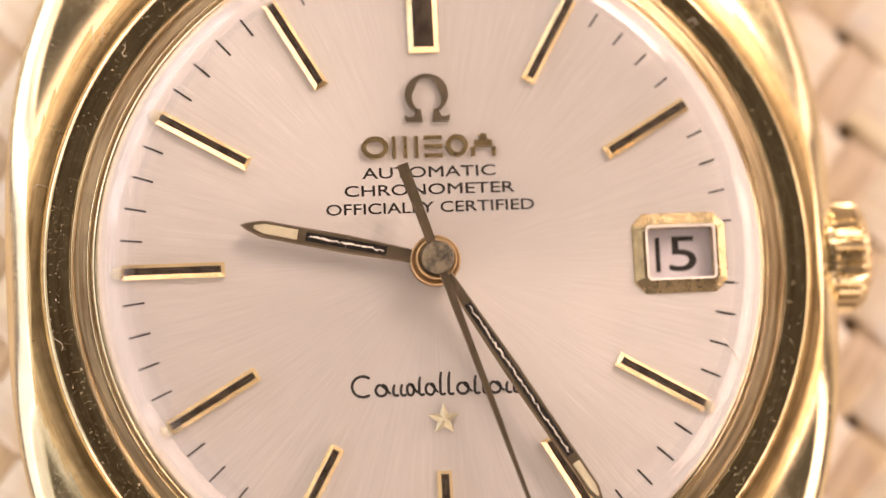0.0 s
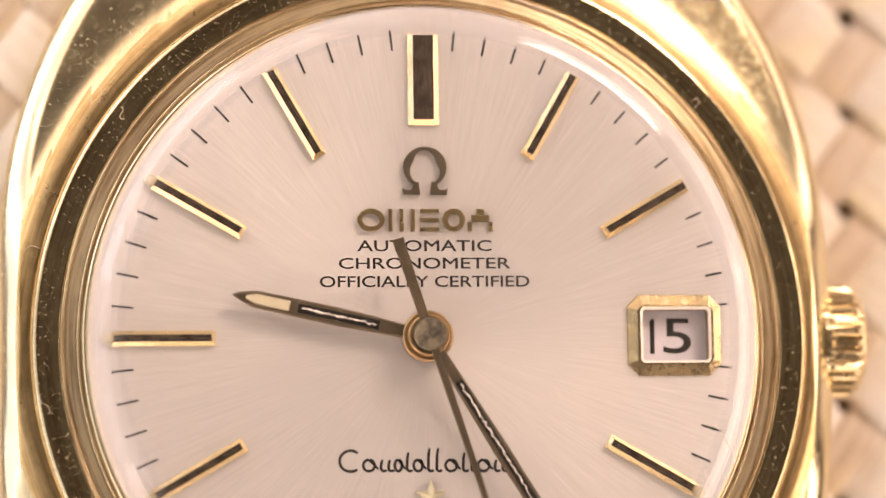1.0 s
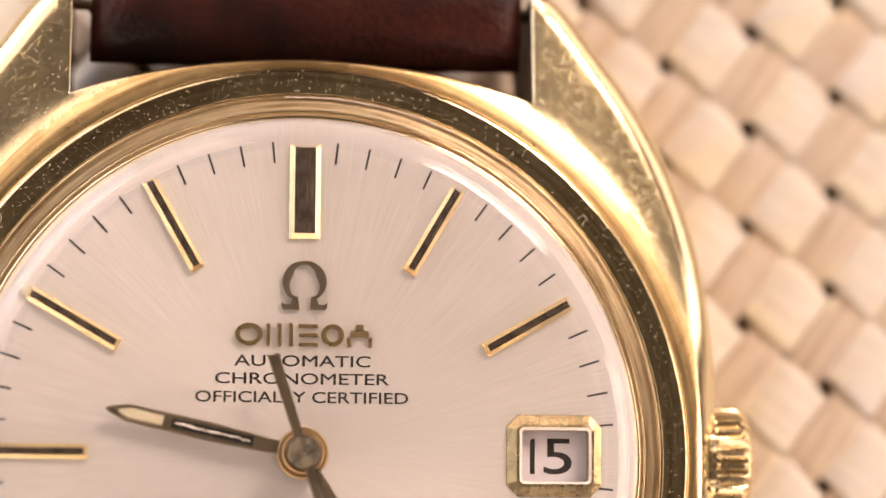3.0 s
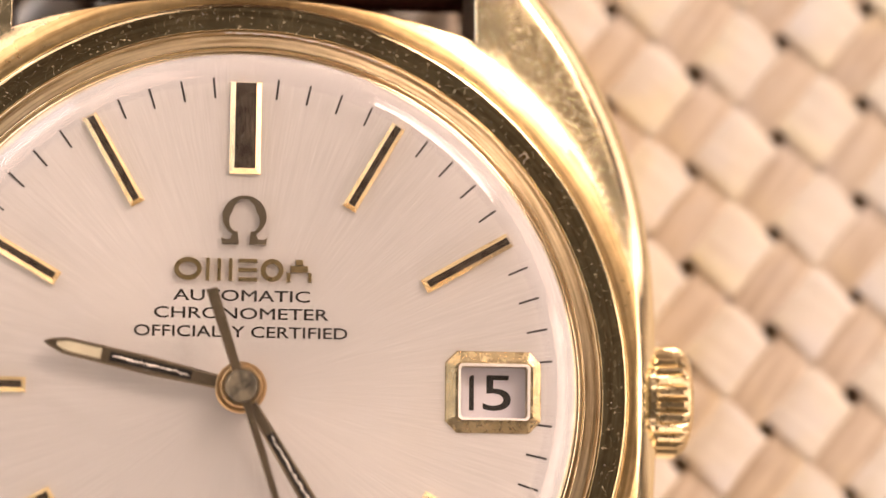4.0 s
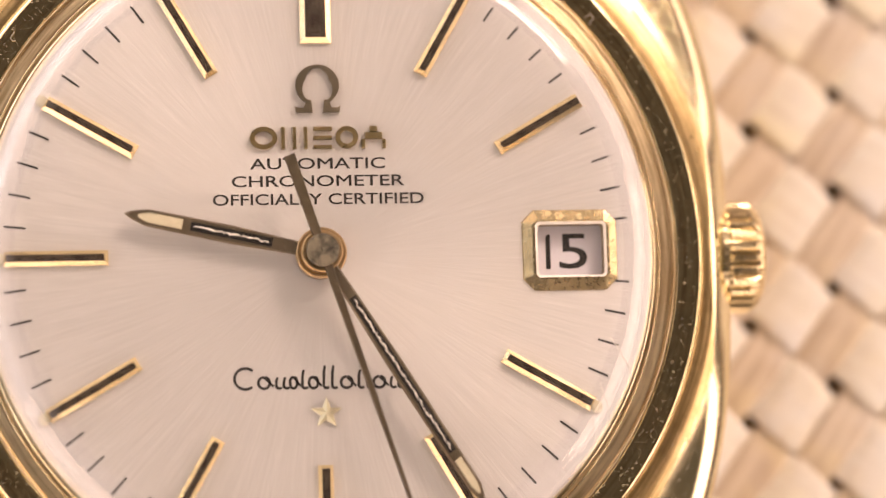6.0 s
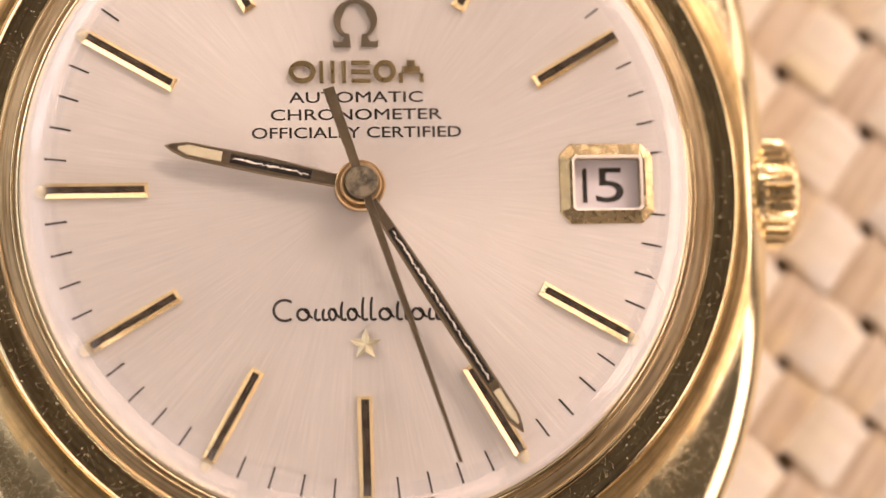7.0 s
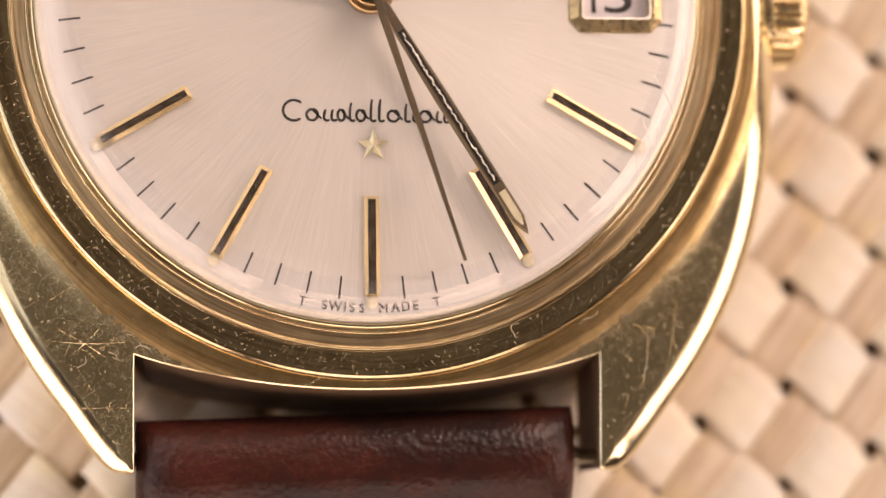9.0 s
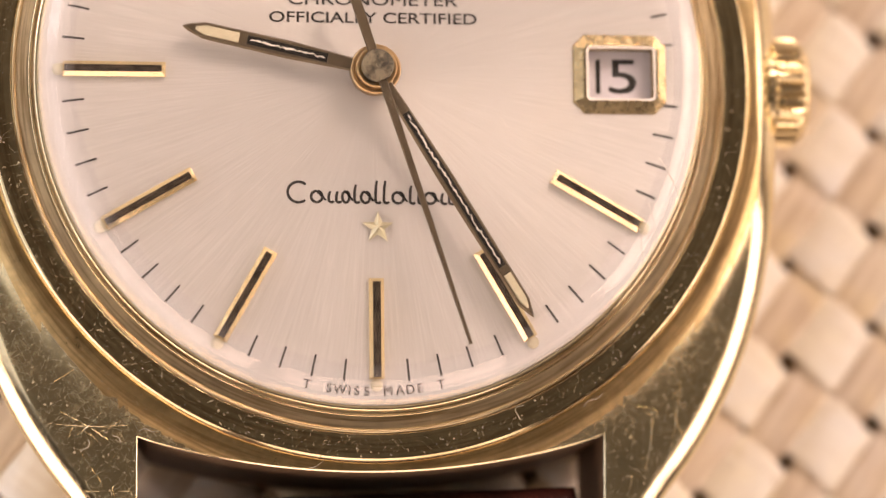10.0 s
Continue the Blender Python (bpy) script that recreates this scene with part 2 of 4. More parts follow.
def crystal_material(name, dull, worn):
    """Acrylic with faint hairlines; where worn, its scuffed shoulder also has glare painted in as a pale ring."""
    k = Mat(name, (1, 1, 1), 0.0, 0.0)
    k.p.inputs["IOR"].default_value = 1.49
    haze = k.noise(k.co, 400.0, 4.0)
    v = k.scaled(90.0, 3800.0, 500.0, 0.9)
    ln = k.ramp(k.noise(v, 1.0, 2.0), [(0.70, G), (0.76, W)])
    k.bump(k.math("ADD", k.math("MULTIPLY", haze, 0.3), k.math("MULTIPLY", ln, -0.3)), 0.03, 0.00003)
    k.to(k.math("ADD", k.math("MULTIPLY", ln, 0.08), dull), "Roughness")
    if worn:
        sep = k.n("ShaderNodeSeparateXYZ")
        k.link(k.co, sep.inputs[0])
        flat = k.n("ShaderNodeCombineXYZ")
        k.link(sep.outputs[0], flat.inputs[0])
        k.link(sep.outputs[1], flat.inputs[1])
        vl = k.n("ShaderNodeVectorMath", op="LENGTH")
        k.link(flat.outputs[0], vl.inputs[0])
        # light reflected by the rounded edge, put into the colour as a whitish ring
        rub_glare = k.ramp(k.math("MULTIPLY", k.math("SUBTRACT", vl.outputs["Value"], 0.0124), 500.0), [(0.0, G), (0.30, (0.8, 0.8, 0.8)), (0.62, W), (0.92, (0.5, 0.5, 0.5))])
        k.to(k.math("SUBTRACT", 1.0, k.math("MULTIPLY", rub_glare, worn)), "Transmission Weight")
        k.p.inputs["Base Color"].default_value = (0.95, 0.94, 0.97, 1)
    else:
        k.p.inputs["Transmission Weight"].default_value = 1.0
    return k.m


M_CRYSTAL = crystal_material("clear_acrylic", 0.0, 0.0)
M_CRYSTAL_EDGE = crystal_material("scuffed_glare_acrylic", 0.015, 0.08)


def leather():
    """Aged red-brown leather with soft folds, a fine pebbled grain and lighter red cracks."""
    k = Mat("dark_brown_leather", (0.05, 0.015, 0.010), 0.40)
    big = k.noise(k.co, 170.0, 3.0)
    fold = k.noise(k.scaled(0.40, 1.5, 1.0), 420.0, 3.0, 0.5)
    crack = k.noise(k.scaled(0.7, 1.5, 1.0), 1700.0, 6.0, 0.7)
    vo = k.n("ShaderNodeTexVoronoi", Scale=3900.0)
    vo.feature = "SMOOTH_F1"
    k.link(k.co, vo.inputs["Vector"])
    pebble = vo.outputs["Distance"]
    thin = k.ramp(k.math("ABSOLUTE", k.math("SUBTRACT", crack, 0.5)), [(0.0, W), (0.022, G)])
    red = k.math("MULTIPLY", thin, k.ramp(big, [(0.44, G), (0.60, W)]))
    c = k.mix(k.ramp(big, [(0.35, G), (0.65, W)]), (0.011, 0.0042, 0.0038), (0.050, 0.0120, 0.0085))
    c = k.mix(k.math("MULTIPLY", red, 0.8), c, (0.105, 0.027, 0.013))
    k.to(c, "Base Color")
    k.p.inputs["Specular IOR Level"].default_value = 0.30
    k.to(k.math("ADD", 0.30, k.math("MULTIPLY", crack, 0.16)), "Roughness")
    h = k.math("ADD", k.math("MULTIPLY", fold, 2.0), k.math("ADD", k.math("MULTIPLY", crack, 0.35), k.math("MULTIPLY", pebble, -0.75)))
    k.bump(h, 0.6, 0.00010)
    return k.m


M_LEATHER = leather()


def straw(name, a, b, seed):
    """Flat woven fibre, streaked along its length by fine lines (local x runs along the strand)."""
    k = Mat(name, a, 0.75)
    info = k.t.nodes.new("ShaderNodeObjectInfo")
    v = k.scaled(110.0, 2600.0, 900.0)
    add = k.n("ShaderNodeVectorMath", op="ADD")
    k.link(v, add.inputs[0])
    off = k.n("ShaderNodeCombineXYZ")
    k.link(k.math("MULTIPLY", info.outputs["Random"], 90.0), off.inputs[1])
    off.inputs[2].default_value = seed
    k.link(off.outputs[0], add.inputs[1])
    lines = k.noise(add.outputs[0], 1.0, 4.0, 0.65)
    patch = k.noise(k.co, 140.0, 3.0)
    c = k.mix(k.ramp(lines, [(0.35, G), (0.65, W)]), b, a)
    c = k.mix(k.math("MULTIPLY", k.ramp(patch, [(0.45, G), (0.75, W)]), 0.35), c, (a[0], a[1] * 0.97, a[2] * 0.80))
    c = k.mix(k.math("MULTIPLY", info.outputs["Random"], 0.25), c, (a[0] * 0.9, a[1] * 0.86, a[2] * 0.84))
    blot = k.noise(k.scaled(0.45, 1.6, 1.0), 620.0, 5.0, 0.65)
    c = k.mix(k.math("MULTIPLY", k.ramp(blot, [(0.50, G), (0.70, W)]), 0.45), c, (b[0] * 0.80, b[1] * 0.72, b[2] * 0.66))
    tint = k.noise(k.co, 260.0, 2.0)
    c = k.mix(k.math("MULTIPLY", k.ramp(tint, [(0.54, G), (0.66, W)]), 0.5), c, (a[0], a[1] * 0.95, a[2] * 0.74))
    c = k.mix(k.math("MULTIPLY", k.ramp(tint, [(0.34, W), (0.46, G)]), 0.5), c, (a[0] * 0.90, a[1] * 0.93, a[2] * 1.03))
    k.to(c, "Base Color")
    k.bump(lines, 0.6, 0.00010)
    return k.m


M_WEFT = straw("cream_straw", (0.90, 0.845, 0.755), (0.80, 0.72, 0.615), 1.0)
M_WARP = straw("beige_straw", (0.77, 0.66, 0.53), (0.52, 0.40, 0.285), 5.0)


# ---- building helpers; plan numbers are millimetres ----
MM = 0.001
ZD = 10.0


def mesh_of(name, bm, mats, smooth=True, sharp=None):
    me = bpy.data.meshes.new(name)
    bmesh.ops.recalc_face_normals(bm, faces=bm.faces)
    for v in bm.verts:
        v.co *= MM
    bm.to_mesh(me)
    bm.free()
    for m in mats if isinstance(mats, (list, tuple)) else (mats,):
        me.materials.append(m)
    for p in me.polygons:
        p.use_smooth = smooth
    if smooth and sharp:
        me.set_sharp_from_angle(angle=radians(sharp))
    return me


def part(name, bm, mats, parent, label="", at=(0, 0, 0), turn=0.0, smooth=True, sharp=35):
    """One mesh object under its thing; at in millimetres over the dial's centre, turn in degrees clockwise."""
    ob = new(name, bm if isinstance(bm, bpy.types.Mesh) else mesh_of(name, bm, mats, smooth, sharp))
    ob.parent = parent
    ob.matrix_basis = pose(at[0] * MM, at[1] * MM, at[2] * MM, 0, 0, -turn)
    if label:
        tagged(ob, label)
    return ob


def lathe(profile, steps=192, close=False):
    """Turns a profile of (radius, height) round the vertical axis."""
    bm = bmesh.new()
    rings = []
    for r, z in profile:
        if r < 1e-6:
            rings.append([bm.verts.new((0, 0, z))])
        else:
            rings.append([bm.verts.new((r * math.cos(2 * math.pi * i / steps), r * math.sin(2 * math.pi * i / steps), z)) for i in range(steps)])
    pairs = list(zip(rings, rings[1:])) + ([(rings[-1], rings[0])] if close else [])
    for a, b in pairs:
        for i in range(steps):
            j = (i + 1) % steps
            if len(a) == 1 and len(b) == 1:
                continue
            if len(a) == 1:
                bm.faces.new((a[0], b[i], b[j]))
            elif len(b) == 1:
                bm.faces.new((a[i], a[j], b[0]))
            else:
                bm.faces.new((a[i], a[j], b[j], b[i]))
    return bm


def arc_points(cx, cz, r, a0, a1, n):
    return [(cx + r * math.cos(radians(a0 + (a1 - a0) * i / n)), cz + r * math.sin(radians(a0 + (a1 - a0) * i / n))) for i in range(n + 1)]


def prism(loop, z0, z1, inset=0.0, bm=None, mat_top=None):
    """An upright block over a plan outline, its top drawn in by inset towards the middle line."""
    bm = bm or bmesh.new()
    n = len(loop)
    lo = [bm.verts.new((x, y, z0)) for x, y in loop]
    f = bm.faces.new(lo)
    f.normal_update()
    if f.normal.z < 0:
        lo.reverse()
        loop = list(reversed(loop))
    bm.faces.remove(f)
    pts = []
    for i in range(n):
        p, c, q = (Vector(loop[(i + d) % n]) for d in (-1, 0, 1))
        a, b = (c - p).normalized(), (q - c).normalized()
        na, nb = Vector((-a.y, a.x)), Vector((-b.y, b.x))
        m = (na + nb)
        m = m / max(0.3, m.length_squared) * 2
        pts.append(c + m * inset)
    hi = [bm.verts.new((p.x, p.y, z1)) for p in pts]
    for i in range(n):
        bm.faces.new((lo[i], lo[(i + 1) % n], hi[(i + 1) % n], hi[i]))
    top = bm.faces.new(hi)
    bm.faces.new(list(reversed(lo)))
    if mat_top is not None:
        top.material_index = mat_top
    return bm, [(p.x, p.y) for p in pts]


def letters(text, width=None, height=0.5, heavy=0.0, space=1.0):
    """Flat mesh of a word, centred on x, standing on y = 0, in millimetres."""
    cu = bpy.data.curves.new("word", "FONT")
    cu.body, cu.size, cu.space_character, cu.fill_mode = text, 1.0, space, "FRONT"
    cu.resolution_u = 4
    ob = new("word", cu)
    bpy.context.view_layer.update()
    me = bpy.data.meshes.new_from_object(ob.evaluated_get(bpy.context.evaluated_depsgraph_get()))
    bpy.data.objects.remove(ob)
    bm = bmesh.new()
    bm.from_mesh(me)
    bpy.data.meshes.remove(me)
    xs, ys = [v.co.x for v in bm.verts], [v.co.y for v in bm.verts]
    x0, x1, y0, y1 = min(xs), max(xs), min(ys), max(ys)
    sy = height / (y1 - y0)
    sx = width / (x1 - x0) if width else sy
    for v in bm.verts:
        v.co = ((v.co.x - (x0 + x1) / 2) * sx, (v.co.y - y0) * sy, 0)
    r = bmesh.ops.extrude_face_region(bm, geom=bm.faces[:])
    for v in r["geom"]:
        if isinstance(v, bmesh.types.BMVert):
            v.co.z += 0.015
    if heavy:
        whole = bm.verts[:] + bm.edges[:] + bm.faces[:]
        for k, (dx, dy) in enumerate(((heavy, 0), (0, heavy * 0.6), (heavy, heavy * 0.6))):
            r = bmesh.ops.duplicate(bm, geom=whole)
            for v in r["geom"]:
                if isinstance(v, bmesh.types.BMVert):
                    v.co += Vector((dx, dy, 0.001 * (k + 1)))
    return bm


# ---- the room that closes the place ----
def slab(name, size, at, mat, label="", category="", kind="structure"):
    bm = bmesh.new()
    bmesh.ops.create_cube(bm, size=1.0)
    for v in bm.verts:
        v.co = Vector((v.co.x * size[0], v.co.y * size[1], v.co.z * size[2])) * 1000
    ob = new(name, mesh_of(name, bm, mat, False))
    ob.location = at
    return tagged(ob, label, category, kind=kind)


slab("floor", (3.0, 3.0, 0.05), (0, 0, -0.775), M_FLOOR, "brown wooden floor under the table", "floor")
slab("ceiling", (3.0, 3.0, 0.05), (0, 0, 1.625), M_WALL, "plain warm tan ceiling", "ceiling")
slab("wall_north", (3.0, 0.05, 2.35), (0, 1.475, 0.425), M_WALL, "plain warm tan plaster wall", "wall")
slab("wall_south", (3.0, 0.05, 2.35), (0, -1.475, 0.425), M_WALL, "plain warm tan plaster wall", "wall")
slab("wall_east", (0.05, 2.89, 2.35), (1.475, 0, 0.425), M_WALL, "plain warm tan plaster wall", "wall")
slab("wall_west", (0.05, 2.89, 2.35), (-1.475, 0, 0.425), M_WALL, "plain warm tan plaster wall", "wall")

table = tagged(new("table"), "plain dark brown wooden table under the woven mat", "table")


def block(sx, sy, sz, bev):
    bm = bmesh.new()
    bmesh.ops.create_cube(bm, size=1.0)
    for v in bm.verts:
        v.co = (v.co.x * sx, v.co.y * sy, v.co.z * sz)
    bmesh.ops.bevel(bm, geom=bm.edges[:], offset=bev, segments=2, affect="EDGES")
    return bm


part("tabletop", block(1100, 900, 28, 4), M_TABLE, table, at=(0, 0, -14.98))
LEG = mesh_of("leg", block(55, 55, 719, 4), M_TABLE)
for sx in (-1, 1):
    for sy in (-1, 1):
        part("leg", LEG, None, table, at=(sx * 500, sy * 400, -388.4))


# ---- the woven mat ----
WEFT_TURN, WARP_TURN = -36.6, 55.6
PITCH_WEFT, PITCH_WARP = 3.853, 2.477
HOLE = (0.496, -1.629)
REACH = 84.0
mat_thing = tagged(new("woven_mat"), "coarse cream and beige straw mat in plain weave on the table", "mat")


def strand_mesh(name, width, thick, pitch, amp, flip, mat, steps, flat):
    """One flat strand along x that rises over and dips under its neighbours in turn."""
    n = int(2 * REACH / pitch * steps)
    ring = 14
    verts, faces = [], []
    for i in range(n + 1):
        x = -REACH + 2 * REACH * i / n
        s = math.cos(math.pi * x / pitch) * flip
        u = (1.0 - s) / 2
        z = amp * (1.0 - 2.0 * u * u * (3.0 - 2.0 * u))
        shift = flat * math.sin(math.pi * x / pitch) * flip
        w = width * (1.0 - 0.06 * (1 - s) / 2) + 0.05 * math.sin(x * 1.7)
        for j in range(ring):
            a = 2 * math.pi * j / ring
            cx, cz = math.cos(a), math.sin(a)
            yy = 0.5 * w * math.copysign(abs(cx) ** 0.5, cx)
            zz = 0.5 * thick * math.copysign(abs(cz) ** 0.6, cz)
            verts.append((x * MM, (yy + shift) * MM, (z + zz) * MM))
    for i in range(n):
        for j in range(ring):
            k = (j + 1) % ring
            faces.append((i * ring + j, i * ring + k, (i + 1) * ring + k, (i + 1) * ring + j))
    me = bpy.data.meshes.new(name)
    me.from_pydata(verts, [], faces)
    me.materials.append(mat)
    for p in me.polygons:
        p.use_smooth = True
    return me


def lay_strands():
    rnd = random.Random(4)
    e1 = Vector((math.cos(radians(WEFT_TURN)), math.sin(radians(WEFT_TURN))))
    e2 = Vector((math.cos(radians(WARP_TURN)), math.sin(radians(WARP_TURN))))
    weft = [strand_mesh("weft_strand", 3.56, 0.46, PITCH_WARP, 0.27, f, M_WEFT, 12, -0.14) for f in (1, -1)]
    warp = [strand_mesh("warp_strand", 2.08, 0.40, PITCH_WEFT, 0.19, f, M_WARP, 12, -0.12) for f in (1, -1)]
    start = Vector(HOLE) + (e1 * PITCH_WARP + e2 * PITCH_WEFT) / 2
    for k in range(-18, 19):
        at = start + e2 * (k * PITCH_WEFT + rnd.uniform(-0.08, 0.08))
        ob = new("weft_strand", weft[k % 2])
        ob.parent = mat_thing
        ob.matrix_basis = pose(at.x * MM, at.y * MM, -0.46 * MM, 0, 0, WEFT_TURN + rnd.uniform(-0.12, 0.12))
    for k in range(-28, 29):
        at = start + e1 * (k * PITCH_WARP + rnd.uniform(-0.06, 0.06))
        ob = new("warp_strand", warp[(k + 1) % 2])
        ob.parent = mat_thing
        ob.matrix_basis = pose(at.x * MM, at.y * MM, -0.54 * MM, 0, 0, WARP_TURN + rnd.uniform(-0.12, 0.12))


lay_strands()

# ---- the wristwatch ----
watch = tagged(new("wristwatch"), "scratched gold wristwatch with silver sunburst dial on a woven mat", "wristwatch")


def half_width(y):
    return 18.18 - 1.13 * (abs(y) / 10.5) ** 2.83 + 0.17 * max(0.0, abs(y) - 18.0)


def top_height(x, y):
    r = math.hypot(x, y)
    return -1.02 - 0.11 * max(0.0, r - 17.0) - 0.16 * (math.tanh((r - 17.70) / 0.50) + 1.0)


def case_mesh():
    """The case middle with its four lugs: a rounded outer edge, sharp lug gaps and a top that falls towards the lug tips."""
    TIP = 20.1
    right = []
    n = 90
    for i in range(n + 1):
        y = -TIP + 2 * TIP * i / n
        right.append((half_width(y), y, 1.05, 47.0 * y / TIP))
    tip = [(11.18, 20.32, 0.92, 47.2), (10.92, 20.46, 0.80, 47.5), (10.62, 20.54, 0.64, 47.7), (10.34, 20.56, 0.42, 47.9), (10.14, 20.52, 0.17, 48.1)]
    inner = [(10.05, 20.42 - 4.92 * i / 10, 0.09, 48.2 + 4.0 * i / 10) for i in range(11)]
    gap = []
    m = 48
    for i in range(1, m):
        x = 10.05 - 20.1 * i / m
        y = 15.5 + 1.6 * (1 - (x / 10.05) ** 2) ** 0.9
        gap.append((x, y, 0.09, 52.2 + 75.6 * i / m))
    quarter = tip + inner
    top = right + quarter + gap + [(-x, y, s, 180 - a) for x, y, s, a in reversed(quarter)]
    left = [(-x, y, s, 180 - a) for x, y, s, a in reversed(right)]
    low = [(-x, -y, s, 180 + a) for x, y, s, a in quarter + gap] + [(x, -y, s, 360 - a) for x, y, s, a in reversed(quarter)]
    loop = top + left + low
    n = len(loop)
    ins = []
    for i in range(n):
        p, c, q = (Vector(loop[(i + d) % n][:2]) for d in (-1, 0, 1))
        a, b = (c - p).normalized(), (q - c).normalized()
        nn = Vector((-a.y, a.x)) + Vector((-b.y, b.x))
        ins.append(nn / max(0.5, nn.length_squared) * 2)
    bm = bmesh.new()

    def ring(fade, drop=None, z=None):
        out = []
        for (x, y, s, a), d in zip(loop, ins):
            px, py = x + d.x * s * fade, y + d.y * s * fade
            if z is not None and s == 0.09 and abs(x) < 10.0:
                py += math.copysign(0.7, y)
            out.append(bm.verts.new((px, py, z if z is not None else top_height(px, py) - drop * (s / 0.75))))
        return out

    rings = [ring(1.9, z=-9.5), ring(1.6, z=-9.1), ring(1.3, z=-7.5), ring(0.60, 2.0), ring(0.26, 1.00), ring(0.0, 0.44), ring(0.02, 0.395), ring(0.05, 0.366), ring(0.36, 0.185), ring(0.64, 0.082), ring(0.76, 0.048), ring(0.90, 0.013), ring(1.0, 0.0)]
    steps = 9
    for k in range(1, steps + 4):
        row = []
        for (x, y, s, a), d in zip(loop, ins):
            px, py = x + d.x * s, y + d.y * s
            seat = min(17.35, math.hypot(px, py) - 0.06)
            mx, my = seat * math.cos(radians(a)), seat * math.sin(radians(a))
            if k <= steps:
                f = k / steps
                qx, qy = px + (mx - px) * f, py + (my - py) * f
            else:
                f = (k - steps) / 3
                qx, qy = mx * (1 - f) + 15.7 * math.cos(radians(a)) * f, my * (1 - f) + 15.7 * math.sin(radians(a)) * f
            row.append(bm.verts.new((qx, qy, top_height(qx, qy))))
        rings.append(row)
    for k, (a, b) in enumerate(zip(rings, rings[1:])):
        for i in range(n):
            j = (i + 1) % n
            f = bm.faces.new((a[i], a[j], b[j], b[i]))
            # the lower walls of the lug gaps take a darker brown than the case
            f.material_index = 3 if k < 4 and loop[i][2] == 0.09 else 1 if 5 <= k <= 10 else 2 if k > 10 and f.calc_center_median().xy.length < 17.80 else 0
    bm.faces.new(list(reversed(rings[0])))
    return bm


case = part("case", case_mesh(), [M_CASE, M_EDGE, M_SATIN, M_GAP_WALL], watch, "gold case with scratched lugs", at=(0.0, 0, ZD), sharp=40)
part("case_back", lathe([(0, -10.0), (13.0, -10.0), (13.6, -9.9), (14.6, -9.7), (14.8, -9.52), (0, -9.52)], 96), M_STEEL, watch, "plain steel case back", at=(0, 0, ZD))

BEZEL = [(16.40, -1.6), (16.72, -1.20), (16.75, -0.95), (16.71, -0.80), (16.65, -0.68), (16.56, -0.585), (16.48, -0.548), (16.42, -0.538)]
BEZEL += [(16.2, -0.532), (15.9, -0.52), (15.62, -0.50)] + arc_points(15.56, -0.58, 0.09, 80, 190, 5) + [(15.46, -1.4), (16.2, -1.6)]
part("bezel", lathe(BEZEL, 256), M_BEZEL, watch, "polished gold bezel", at=(0.05, 0, ZD), sharp=32)


def ring_profile():
    """A stepped ring between the bezel and the crystal: finely turned satin flats parted by three rounded lips."""
    out = [(15.455, -1.2), (15.45, -0.60)] + arc_points(15.37, -0.54, 0.07, 20, 165, 6) + [(15.28, -0.56)]
    for k in range(8):
        r, z = 15.25 - 0.062 * k, -0.555 + 0.012 * k
        out += [(r, z), (r - 0.031, z - (0.002, 0.005, 0.001, 0.003)[k % 4])]
    out += [(14.75, -0.47)] + arc_points(14.70, -0.44, 0.045, 20, 160, 5) + [(14.64, -0.46), (14.59, -0.455), (14.55, -0.45)]
    return out + arc_points(14.41, -0.37, 0.12, 10, 160, 8) + [(14.30, -0.46), (14.30, -1.2)]


bm = lathe(ring_profile(), 256)
for f in bm.faces:
    c = f.calc_center_median()
    r = math.hypot(c.x, c.y)
    f.material_index = 1 if 14.30 < r < 14.53 or 14.655 < r < 14.75 else 0
part("crystal_ring", bm, [M_RING, M_EDGE], watch, "stepped taupe gold ring holding the crystal", at=(0.03, 0, ZD), sharp=50)

DOME = [12.0 - 1.0 * i for i in range(13)]


def dome(r):
    return 2.46 - 0.45 * (r / 12.4) ** 2.2


OUTER = [(14.28, -0.35), (14.28, 0.28)] + arc_points(12.55, 0.34, 1.73, 2, 84, 18) + [(r, dome(r)) for r in DOME]
INNER = [(r, dome(r) - 0.70) for r in reversed(DOME)] + list(reversed(arc_points(12.80, 0.12, 1.22, 3, 80, 9))) + [(14.05, -0.35)]
bm = lathe(OUTER + INNER, 256, close=True)
for f in bm.faces:
    c = f.calc_center_median()
    f.material_index = 1 if math.hypot(c.x, c.y) > 12.4 and c.z > 0.9 + 0.52 * (14.28 - math.hypot(c.x, c.y)) else 0
crystal = part("crystal", bm, [M_CRYSTAL, M_CRYSTAL_EDGE], watch, "clear domed acrylic crystal with fine scuffs", at=(0, 0, ZD), sharp=60)
crystal.visible_shadow = False


# ---- dial ----
def dial_mesh():
    bm = bmesh.new()
    edges = []
    loops = [[(14.29 * math.cos(2 * math.pi * i / 180), 14.29 * math.sin(2 * math.pi * i / 180)) for i in range(180)],
             [(9.30, -1.1), (12.40, -1.1), (12.40, 1.15), (9.30, 1.15)]]
    for lp in loops:
        vs = [bm.verts.new((x, y, 0)) for x, y in lp]
        edges += [bm.edges.new((vs[i], vs[(i + 1) % len(vs)])) for i in range(len(vs))]
    bmesh.ops.triangle_fill(bm, use_beauty=True, use_dissolve=False, edges=edges)
    r = bmesh.ops.extrude_face_region(bm, geom=bm.faces[:])
    for v in r["geom"]:
        if isinstance(v, bmesh.types.BMVert):
            v.co.z -= 0.4
    return bm


dial = part("dial", dial_mesh(), M_DIAL, watch, "silver sunburst dial with black printed minute ticks", at=(0, 0, ZD), smooth=False)


